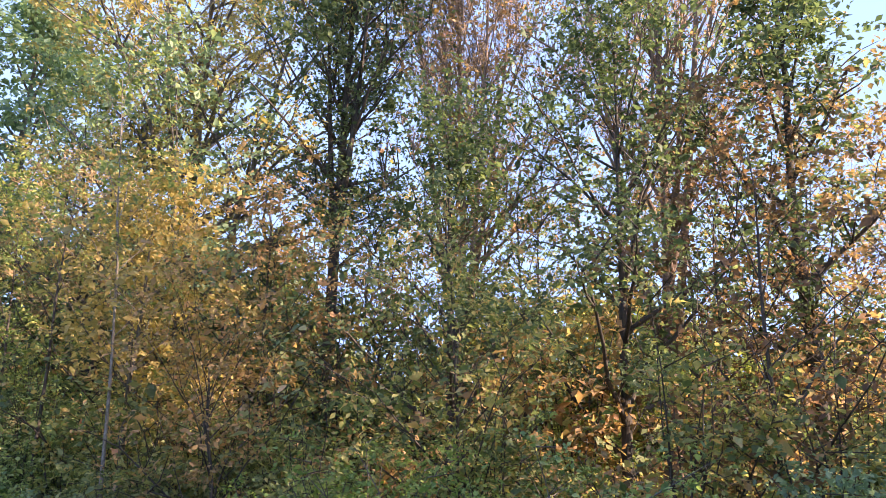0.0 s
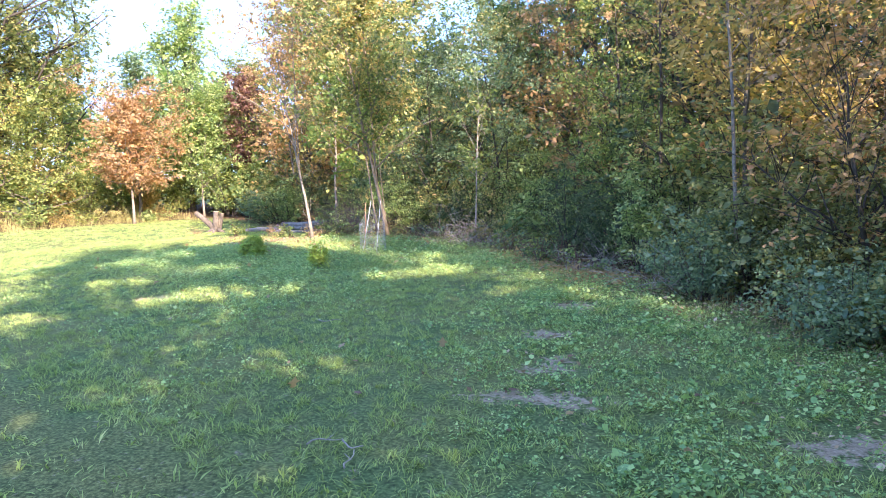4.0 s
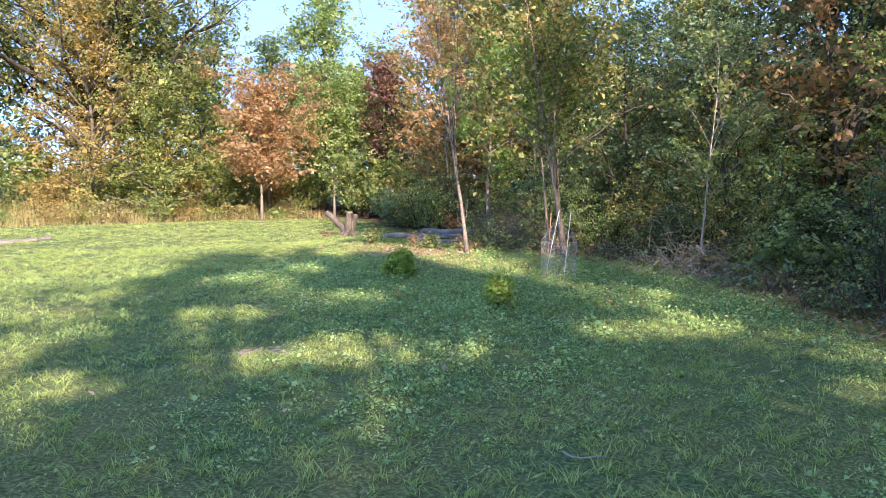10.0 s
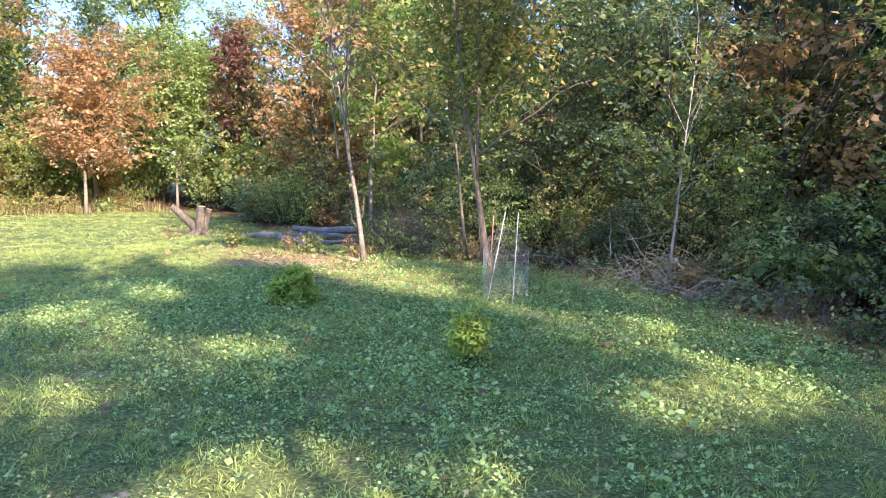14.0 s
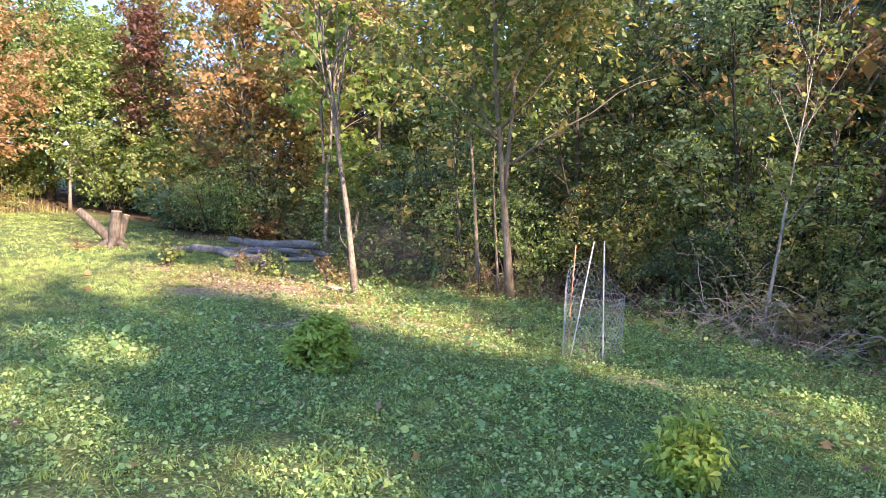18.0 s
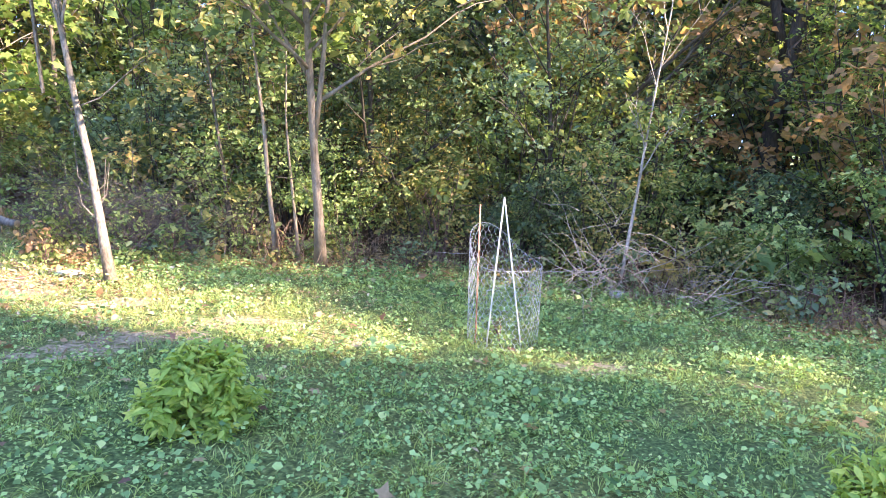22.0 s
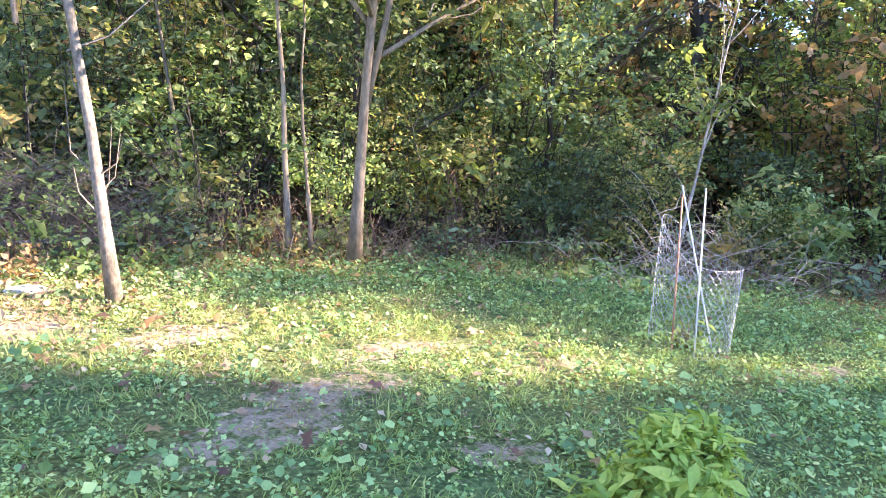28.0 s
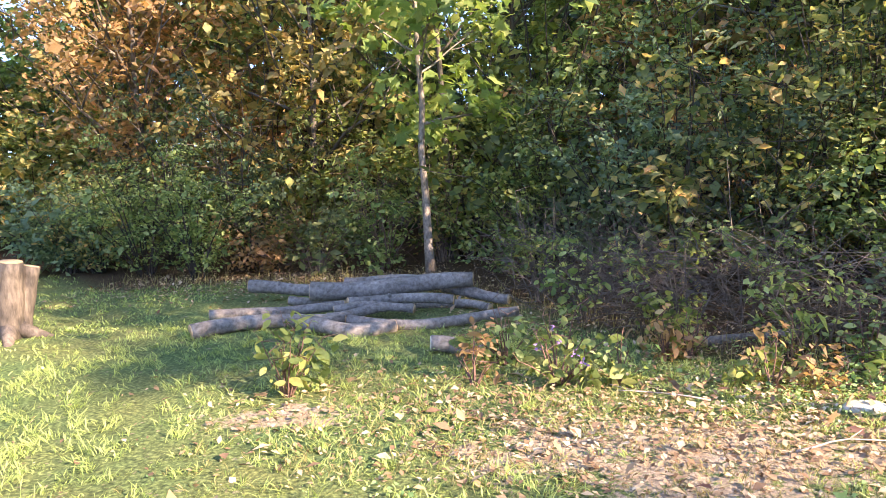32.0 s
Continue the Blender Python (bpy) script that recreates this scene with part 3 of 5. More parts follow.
def shrub(x, y, h, w, label, leaf=GREEN, stem=BARK, leaves=2500, size=0.085, seed=1, stems=12, kind=LEAF_PLAIN, name="shrub", category="shrub", group="", low=0.15, sigma=0.13, flat=0.45, opened=False):
    rng = np.random.default_rng(seed)
    z = float(ground_z(x, y)) - 0.02
    base = empty(name, x, y, z, label, category, group)
    lines, tips = [], []
    for k in range(stems):
        az = rng.uniform(0, 2 * np.pi)
        out = w * math.sqrt(rng.uniform(0.02, 1))
        top = h * math.sqrt(max(0.12, 1 - 0.75 * (out / w) ** 2)) * rng.uniform(0.7, 1.08)
        t = np.linspace(0, 1, 6)
        p = np.stack([math.cos(az) * out * (0.12 + 0.88 * t ** 1.2), math.sin(az) * out * (0.12 + 0.88 * t ** 1.2), top * t ** 0.85], 1) + np.cumsum(rng.normal(0, 0.02 * h, (6, 3)), 0) * t[:, None]
        lines.append((p, (0.006 + 0.004 * min(h, 4.0)) * np.linspace(1, 0.25, 6)))
        tips.append(p[1:])
        for _ in range(3):
            a = rng.integers(1, 6)
            e = rng.normal(0, 1, 3)
            e[2] = abs(e[2]) * 0.6
            q = p[a] + np.outer(np.linspace(0, 1, 3), e / np.linalg.norm(e) * rng.uniform(0.15, 0.35) * (h + w) * 0.5)
            lines.append((q[::2], (0.003 + 0.002 * min(h, 4.0)) * np.array([1, 0.4])))
            tips.append(q[1:])
    tips = np.concatenate(tips)
    v, f = tubes(lines, 3, False)
    mesh_object("stemwork", v, f, stem, base, smooth=True)
    at, face = sprays(rng, tips, leaves, sigma, 12, 0.7 * size + 0.02, 1.6)
    keep = at[:, 2] > low * h
    if opened:
        keep &= open_crown(rng, x, y, at)
    v, f = leaf_cloud(rng, at[keep], size, kind, flat, 0.25, 0.35, face[keep])
    mesh_object("foliage", v, f, leaf, base)
    return base


# Trees that stand by the lawn.
tree(-13.93, 12.45, 6.9, "pale grey-barked forked tree with yellowing green leaves", MIXED, BARK_TAN, 0.058, (-0.4, -1.5), 0.26, 1.7, 32, 0.75, 17500, 0.076, 0.27, 11, LEAF_PLAIN, fork=0.22, wiggle=0.055, fork_turn=-1.0)
LEAN_SHOOTS = [(np.array([[a, b, c], [a + d, b + e, c + 0.12], [a + d * 1.3, b + e * 1.2, c + f]]), np.array([0.007, 0.005, 0.003]))
               for a, b, c, d, e, f in ((-0.11, -0.06, 0.75, 0.1, 0.02, 0.4), (-0.13, -0.07, 0.85, 0.14, -0.03, 0.32), (-0.1, -0.06, 0.7, 0.05, 0.05, 0.5), (-0.14, -0.07, 0.9, -0.12, 0.0, 0.55), (-0.12, -0.06, 0.65, -0.09, -0.04, 0.28), (-0.2, -0.1, 1.35, -0.05, 0.0, 0.22))]
LEAN_SHOOTS += [(np.array([[-0.27, -0.14, 1.62], [-0.05, -0.04, 1.74], [0.16, 0.06, 1.98], [0.4, 0.12, 2.2]]), np.array([0.01, 0.008, 0.006, 0.003])),
                (np.array([[-0.42, -0.22, 2.75], [-0.6, -0.16, 2.55], [-0.58, -0.12, 2.1], [-0.54, -0.12, 1.75]]), np.array([0.016, 0.022, 0.022, 0.02]))]
tree(-15.71, 11.47, 6.0, "slim leaning pale-barked tree with thinning yellow leaves", TAN, BARK_PALE, 0.046, (-0.95, -0.5), 0.46, 1.7, 26, 0.95, 4200, 0.07, 0.26, 12, fork=0.36, forks=4, fork_turn=2.6, sub=7, wiggle=0.045, extra=LEAN_SHOOTS)
tree(-14.45, 12.6, 5.2, "slim pale-barked sapling on the lawn's edge", GREEN, BARK_TAN, 0.029, (-0.9, -0.2), 0.5, 1.0, 12, 0.8, 2600, 0.085, 0.25, 13, wiggle=0.06)
tree(-14.25, 12.75, 4.2, "thin grey sapling beside a larger trunk", GREEN, BARK_TAN, 0.019, (-0.5, 0.1), 0.5, 0.8, 10, 0.8, 1500, 0.085, 0.25, 14, wiggle=0.06)
tree(-15.3, 13.6, 4.4, "thin brown sapling in the wood's edge", GREEN, BARK, 0.03, (-0.7, 0.1), 0.5, 0.8, 9, 0.8, 700, 0.1, 0.25, 15, wiggle=0.02)
tree(-10.85, 12.2, 3.6, "thin grey sapling with sparse yellow-green leaves", LIME, TWIG, 0.022, (0.25, -0.1), 0.3, 0.75, 10, 0.9, 420, 0.075, 0.14, 16, wiggle=0.02)
tree(-31.2, 13.8, 4.9, "small round tree with rusty orange autumn leaves", RUST, BARK_PALE, 0.075, (0.1, 0), 0.3, 1.95, 40, 0.5, 17000, 0.1, 0.3, 17)
tree(-19.7, 15.55, 5.6, "young maple with bright green lobed leaves", MAPLE, BARK_PALE, 0.06, (-0.5, 0.1), 0.34, 1.35, 18, 0.4, 2300, 0.135, 0.26, 18, LEAF_LOBED, wiggle=0.07)
tree(-19.9, 17.6, 7.2, "slender grey tree behind the logs", GREEN, BARK, 0.07, (-0.5, 0.2), 0.4, 1.2, 14, 0.6, 1500, 0.12, 0.3, 19)
# Far side of the lawn.
tree(-33.6, 15.2, 7.4, "thin-crowned grey-green tree behind a rusty one", BLUE, BARK, 0.1, (0.2, 0), 0.35, 1.5, 16, 0.9, 5200, 0.13, 0.3, 21)
tree(-35.0, 18.6, 9.4, "upright green tree in full leaf", GREEN, BARK, 0.14, (0.2, 0), 0.15, 2.6, 30, 0.8, 13000, 0.135, 0.32, 22)
tree(-32.2, 17.6, 5.4, "small pale-stemmed green tree on the lawn's edge", GREEN, BARK_PALE, 0.06, (0.1, 0), 0.25, 2.0, 22, 0.6, 9500, 0.105, 0.26, 23)
tree(-32.6, 20.6, 7.2, "leafy yellow-green tree beyond the lawn", LIME, BARK, 0.1, (0, 0), 0.1, 2.2, 24, 0.8, 9000, 0.13, 0.3, 24)
tree(-31.4, 19.6, 6.9, "small tree with dark plum-red leaves", PLUM, BARK_DARK, 0.07, (0.1, -0.2), 0.15, 1.25, 22, 0.8, 7500, 0.11, 0.24, 25)
tree(-25.8, 18.9, 6.6, "tree with tan and golden autumn leaves", TAN, BARK, 0.09, (0.2, -0.5), 0.1, 2.3, 26, 0.7, 9500, 0.105, 0.3, 26)
tree(-29.6, 22.5, 10.5, "tall green tree behind smaller ones", GREEN, BARK, 0.16, (0, 0), 0.1, 3.2, 30, 0.7, 9000, 0.2, 0.36, 27)
tree(-24.5, 21.5, 11.0, "tall tree with green and gold leaves", MIXED, BARK, 0.16, (0, 0), 0.1, 3.2, 30, 0.7, 10000, 0.19, 0.36, 28)
tree(-35.0, 8.6, 7.6, "bushy tree with golden-brown leaves", GOLD, BARK, 0.12, (0, 0), 0.05, 2.7, 38, 0.6, 19000, 0.095, 0.3, 29)
tree(-33.6, 10.8, 4.4, "low bushy tree with olive and gold leaves", LIME, BARK, 0.07, (0, 0), 0.03, 2.4, 30, 0.4, 15000, 0.09, 0.3, 30)
tree(-38.5, 9.4, 11.5, "large weeping tree with hanging olive-green branches", WILLOW, BARK_DARK, 0.34, (0.8, -0.3), 0.22, 6.4, 56, 0.3, 60000, 0.15, 0.34, 31, LEAF_PLAIN, strands=1100, sub=7)
tree(-42.5, 5.2, 8.5, "broad green tree behind a weeping one", BLUE, BARK_DARK, 0.2, (0, 0), 0.05, 3.6, 28, 0.5, 9000, 0.19, 0.45, 33)
tree(-40.0, 14.0, 7.0, "rounded olive-green tree behind a golden one", LIME, BARK_DARK, 0.16, (0, 0), 0.05, 3.4, 26, 0.5, 9000, 0.18, 0.45, 34)
tree(-37.0, 0.5, 6.5, "leafy green tree beyond the rough grass", BLUE, BARK, 0.1, (0, 0), 0.05, 3.0, 26, 0.6, 9000, 0.16, 0.36, 32)

# Woods to the north, told apart by leaf and height.
tree(-5.8, 16.2, 15.0, "tall tree with golden yellow crown", GOLD, BARK, 0.2, (0, 0), 0.2, 4.2, 44, 0.5, 36000, 0.095, 0.42, 41, fork=0.25, forks=3)
tree(-2.3, 14.8, 14.8, "tall narrow dark green tree", DEEP, BARK_DARK, 0.18, (0.1, 0), 0.36, 2.3, 38, 0.7, 27000, 0.09, 0.32, 42, fork=0.4, forks=2)
tree(0.5, 15.0, 14.0, "tall brown-twigged tree that has shed most leaves", TAN, TWIG_BROWN, 0.15, (0, 0), 0.3, 3.2, 36, 1.0, 18000, 0.08, 0.3, 43, twigs=3000, fork=0.2, forks=3)
tree(4.2, 13.3, 15.2, "tall bare-twigged tree with a few brown leaves hanging on", TAN, TWIG_BROWN, 0.16, (0, 0), 0.3, 3.9, 36, 1.0, 12000, 0.07, 0.3, 44, twigs=3200, fork=0.2, forks=3)
tree(0.15, 10.2, 6.6, "ivy-clad dark green tree in the wood", DEEP, BARK_DARK, 0.1, (0, 0), 0.1, 1.7, 24, 0.6, 11000, 0.07, 0.24, 45)
tree(2.7, 10.8, 8.8, "dark green tree at the wood's edge", DEEP, BARK_DARK, 0.11, (0.2, 0), 0.15, 2.5, 26, 0.6, 14000, 0.08, 0.3, 46)
tree(-12.6, 20.4, 15.5, "tall blue-green tree deep in the wood", BLUE, BARK, 0.2, (0, 0), 0.3, 2.6, 28, 0.7, 13000, 0.17, 0.34, 47)
tree(-6.0, 11.2, 5.8, "small tree with rust-red hanging leaves", RUST, BARK_DARK, 0.045, (0.1, -0.5), 0.55, 1.2, 16, 0.6, 2300, 0.055, 0.24, 48, LEAF_SLIM)
tree(-4.3, 10.2, 5.2, "small tree with golden-orange leaves", GOLD, BARK, 0.06, (0.1, -0.3), 0.3, 1.4, 16, 0.6, 7000, 0.075, 0.28, 49)
tree(-3.9, 8.9, 6.6, "thin grey-stemmed sapling with yellow-green leaves", LIME, BARK_PALE, 0.032, (-0.3, -0.2), 0.45, 1.4, 14, 0.8, 1300, 0.06, 0.2, 50, wiggle=0.02)
tree(3.2, 7.0, 5.0, "sapling with dark reddish-brown leaves", RUSSET, BARK_DARK, 0.045, (0, 0), 0.15, 1.5, 18, 0.6, 3600, 0.06, 0.24, 51)
tree(6.2, 12.0, 12.5, "dark green and brown leaved tree", DEEP, BARK_DARK, 0.16, (0, 0), 0.2, 2.2, 26, 0.7, 12000, 0.11, 0.3, 52)
tree(-8.1, 16.5, 9.5, "dark-trunked crooked tree in the wood", MIXED, BARK_DARK, 0.17, (0.6, -0.3), 0.35, 2.2, 22, 0.6, 12000, 0.085, 0.3, 53, wiggle=0.06, fork=0.3, fork_turn=2.8)

def in_glade(x, y):
    """The gap in the wood in front of the dark crooked tree."""
    t = min(1.0, max(0.0, ((x + 9.5) * 1.4 + (y - 12.6) * 3.7) / (1.4 ** 2 + 3.7 ** 2)))
    return math.hypot(x + 9.5 - 1.4 * t, y - 12.6 - 3.7 * t) < 0.95


rng_w = np.random.default_rng(77)
EAST_LOOKS = [(WILLOW, "tree with olive leaves turning yellow"), (GREEN, "green tree inside the wood"), (DEEP, "dark green tree inside the wood"), (TAN, "tree with tan and brown autumn leaves"), (MIXED, "tree with green and browning leaves"), (GOLD, "woodland tree with golden leaves")]
WOOD_LOOKS = [(MIXED, "tree with leaves turning from green to yellow"), (BLUE, "grey-green tree inside the wood"), (LIME, "yellow-green tree inside the wood"), (TAN, "tree with tan and brown autumn leaves"), (DEEP, "dark green tree inside the wood"), (GOLD, "woodland tree with golden leaves")]
for row, (inset, gap, h0, h1, reach, count, size) in enumerate([(1.7, 2.3, 4.2, 6.4, 1.6, 6000, 0.075), (4.4, 3.0, 7.5, 10.5, 2.4, 5600, 0.105), (8.2, 3.6, 10.5, 13.5, 3.0, 3200, 0.18)]):
    px = -21.0 + row
    while px < 10.5:
        x = px + rng_w.uniform(-0.5, 0.5)
        y = float(edge(x)) + inset + rng_w.uniform(-0.5, 0.7)
        look_at = int(rng_w.integers(0, len(WOOD_LOOKS)))
        clear = all(math.hypot(x - a, y - b) > 1.1 for a, b in ((-6.3, 10.0), (-4.3, 10.2), (-3.9, 8.9), (0.15, 10.2), (2.7, 10.8), (3.2, 7.0), (-8.8, 14.6), (-19.7, 15.6), (-15.3, 13.6)))
        if clear and not in_glade(x, y) and not (-22.5 < x < -15.3 and row == 0) and not (x > -7.5 and row == 2) and not (x > -3.4 and row == 1) and not (x > 0.6 and row == 0) and not (x < -14.8 and row == 1) and not (x < -16 and row == 2):
            leaf, words = WOOD_LOOKS[look_at] if x < -4 else EAST_LOOKS[look_at]
            if x > 0.5 and look_at % 2:
                leaf, words = DEEP, "dark green tree inside the wood"
            close = -16.5 < x < -4 and row == 0
            tree(x, y, rng_w.uniform(h0, h1) * ((0.62 if row == 1 else 0.54) if row and x < -9 else 1.0) * ((0.6, 0.72, 1.0)[row] if x > -3 else 1.0), words, leaf, BARK if row else BARK_DARK, 0.04 + 0.045 * row + 0.02 * rng_w.random(), (rng_w.normal(0, 0.3), rng_w.normal(-0.3, 0.3)), 0.12 if row < 1 else 0.2, reach * rng_w.uniform(0.85, 1.15), 18 + 3 * row, 0.6, (count * 3 // 2 if close else count) if x < -3 else count * 4 // 5, size * ((0.74 if close else 1.0) if x < -3 else 0.75), 0.26 + 0.03 * row, 2200 + int(10 * px) + 1000 * row, group="woodland trees")
        px += gap * rng_w.uniform(0.8, 1.2)

for k, (x, y, h, leaf) in enumerate([(-5.2, 15.6, 4.6, WILLOW), (-3.4, 17.0, 4.6, GOLD), (-6.9, 16.6, 4.8, MIXED), (-11.2, 18.6, 6.2, GREEN), (-8.7, 18.3, 6.0, DEEP), (-13.6, 19.0, 6.2, GREEN), (-7.6, 20.4, 6.4, LIME), (1.4, 17.2, 5.2, GOLD), (6.8, 13.4, 5.6, DEEP), (8.6, 14.6, 6.0, TAN), (4.6, 15.6, 5.4, LIME), (-18.6, 18.6, 5.6, GREEN), (-24.4, 19.6, 3.8, TAN), (-28.8, 20.6, 4.2, LIME), (-16.2, 18.8, 5.4, LIME), (-31.0, 18.4, 3.2, GREEN)]):
    shrub(x, y, h, 2.0, "tall leafy bush deep in the wood", leaf, BARK_DARK, 3200, 0.098, 880 + k, 18, group="bushes deep in the wood", sigma=0.24, low=0.02)

# Unseen trees to the east, set out so that their shade lies over the lawn.
for k, (x, y, h) in enumerate([(6.0, -5.0, 11.5), (7.5, -3.2, 13.5), (6.5, -1.9, 14.5), (8.5, -1.7, 15.0), (6.0, 0.0, 13.5), (7.6, 0.6, 14.5), (5.3, 2.95, 7.3), (7.8, 4.0, 11.5), (10.5, 3.9, 12.5), (4.7, 4.9, 14.6), (6.0, 2.3, 15.4)]):
    tree(x, y, h, "unseen tall green tree that shades the lawn from the east", GREEN, BARK, 0.18 if k < 9 else 0.1, (0, 0), (0.12 if k < 9 else 0.55) if k < 10 else 0.88, (1.8, 1.8, 1.8, 1.8, 1.8, 1.2, 1.4, 1.3, 1.5, 1.1, 0.8)[k], 20, 0.7, (9000 if k < 6 else 5500) if k < 10 else 2200, 0.13, 0.28, 900 + k, group="eastern trees", opened=True, sub=2)

# Unseen slim trees, added so that their high crowns shade chosen lawn strips.
for k, (x, y, h, low, reach, count) in enumerate([(6.6, 2.0, 10.9, 0.8, 0.8, 6000), (8.2, 0.9, 14.0, 0.79, 0.7, 6000), (7.4, 0.2, 12.6, 0.75, 0.8, 5000)]):
    tree(x, y, h, "unseen slim tree with a small high crown added for shade", GREEN, BARK, 0.07, (0, 0), low, reach, 16, 0.5, count, 0.12, 0.22, 930 + k, group="eastern trees", opened=True, sub=2)

# Unseen hedge, added to block low sun and close the near lawn's shade.
for k, (x, y) in enumerate([(5.4, -7.0), (5.6, -5.6), (5.2, -4.2), (5.8, -2.9), (5.2, -1.6), (5.9, -0.4), (5.3, 0.8), (6.2, 1.9), (6.7, 1.1), (7.3, 2.5)]):
    shrub(x, y, 10.2 if k > 6 else 8.8 + 0.4 * math.sin(5 * k), 1.25, "unseen tall dense shrub added to shade the lawn", GREEN, BARK, 3900, 0.2, 950 + k, 22, group="eastern shrubs", sigma=0.22, low=0.02, opened=True)

# Sunlit thicket and tree line beyond the woods.
rng_b = np.random.default_rng(5)
for k in range(44):
    x = -32 + 1.15 * k + rng_b.uniform(-0.6, 0.6)
    y = (max(23.0, float(edge(x)) + 13) if x < -4 else 17.5) + (2.5 if k % 2 else 0) + rng_b.uniform(-0.8, 0.8)
    shrub(x, y, rng_b.uniform(2.6, 4.6) * (1.3 if x < -8 else 1.6), rng_b.uniform(1.5, 2.1), "sunlit yellow-green thicket beyond the wood" if x < -6 or k % 3 else "sunlit golden thicket beyond the wood", LIME if x < -6 or k % 3 else GOLD, BARK, 1150, 0.25, 400 + k, 8, name="thicket", group="thicket beyond the wood", sigma=0.32, low=0.0)
for k in range(14):
    a = radians(150 + 16 * k)
    x, y = -12 + 62 * math.cos(a), 6 + 58 * math.sin(a)
    tree(x, y, rng_b.uniform(9, 13), "distant broad-crowned green tree", MIXED if k % 2 else GREEN, BARK, 0.25, (0, 0), 0.08, 4.6, 14, 0.5, 2000, 0.62, 0.9, 600 + k, group="distant trees", sub=2)

# Woods further off, seen only in the gaps.
def far_wood(x0, y0, x1, y1, deep, h, n, size, leaf, label, seed):
    rng = np.random.default_rng(seed)
    t, q = rng.uniform(0, 1, n), rng.uniform(0, deep, n)
    dx, dy = x1 - x0, y1 - y0
    k = math.hypot(dx, dy)
    x, y = x0 + dx * t - dy / k * q, y0 + dy * t + dx / k * q
    top = h * (0.8 + 0.3 * wave(t * k, q, 0.35, seed) + 0.12 * wave(t * k, q, 1.3, seed + 2.0))
    at = np.stack([x, y, ground_z(x, y) + 0.2 + top * np.sqrt(rng.uniform(0, 1, n))], 1)
    v, f = leaf_cloud(rng, at, size, LEAF_QUAD, 0.4, 0.25, 0.3)
    return tagged(mesh_object("far_wood", v, f, leaf), label, "woods", kind="stuff")


far_wood(-22.0, 26.5, -5.0, 21.5, 3.0, 8.5, 9000, 0.42, DEEP, "dark green woods behind the nearer trees", 1)
far_wood(-5.0, 21.5, 16.0, 19.0, 3.0, 5.4, 9000, 0.3, LIME, "sunlit yellow-green woods behind the nearer trees", 2)
far_wood(-44.0, 15.0, -22.0, 28.5, 3.0, 6.4, 9000, 0.4, GREEN, "green woods behind the far trees", 3)

# Undergrowth that fills the wood, and the bushes that close the lawn to the west.
rng_u = np.random.default_rng(91)
for inset, gap, h0, h1, w, count, size in ((2.6, 1.7, 2.0, 3.2, 1.2, 2100, 0.095), (4.6, 2.0, 2.4, 3.8, 1.5, 2700, 0.1), (7.0, 2.4, 3.0, 4.8, 1.8, 2200, 0.14)):
    px = -24.0
    while px < 9.0:
        x = px + rng_u.uniform(-0.5, 0.5)
        y = float(edge(x)) + inset + rng_u.uniform(-0.5, 0.5)
        leaf, words = (WOOD_LOOKS if x < -5 else EAST_LOOKS)[int(rng_u.integers(0, 5))]
        if not in_glade(x, y) and (x < -1.0 or inset < 5 or rng_u.random() < 0.35) and not (x < -16.5 and 4 < inset < 5):
            k = 0.6 if x > -2.0 else 1.0
            shrub(x, y, k * rng_u.uniform(h0, h1), w * rng_u.uniform(0.85, 1.15), "tall leafy undergrowth inside the wood", leaf, BARK_DARK, count, size, int(rng_u.integers(1, 9999)), 16, name="undergrowth", group="undergrowth in the wood", sigma=0.22, low=0.03)
        px += gap * rng_u.uniform(0.85, 1.2)
for k in range(15):
    x = -24.5 + 1.9 * k + rng_u.uniform(-0.4, 0.4)
    y = float(edge(x)) + 6.0 + rng_u.uniform(-0.4, 0.4)
    leaf = (GREEN, MIXED, DEEP, LIME, TAN)[k % 5]
    shrub(x, y, rng_u.uniform(4.2, 5.2), 1.9, "tall leafy undergrowth deep in the wood", leaf, BARK_DARK, 2600, 0.125, 860 + k, 18, name="undergrowth", group="undergrowth in the wood", sigma=0.26, low=0.03)
for k in range(17):
    y = -7.0 + 1.55 * k + rng_u.uniform(-0.4, 0.4)
    x = -34.6 + rng_u.uniform(-0.7, 0.5)
    leaf, words = ((GOLD, "golden-brown bush"), (LIME, "olive-yellow bush"), (GREEN, "green leafy bush"))[k % 3]
    tall = 1.0 if y < 5 else 2.2
    shrub(x, y, tall * rng_u.uniform(0.8, 1.25), rng_u.uniform(1.0, 1.4), words + " on the lawn's far edge", leaf, BARK, 2800, 0.1, 5200 + k, 18, group="bushes on the far edge", sigma=0.2, low=0.02)
    if y > 5:
        shrub(x - 2.2, y + 0.6, rng_u.uniform(2.6, 4.2), 1.7, words + " behind the lawn's far edge", leaf, BARK, 1700, 0.18, 5300 + k, 18, group="bushes on the far edge", sigma=0.26, low=0.02)

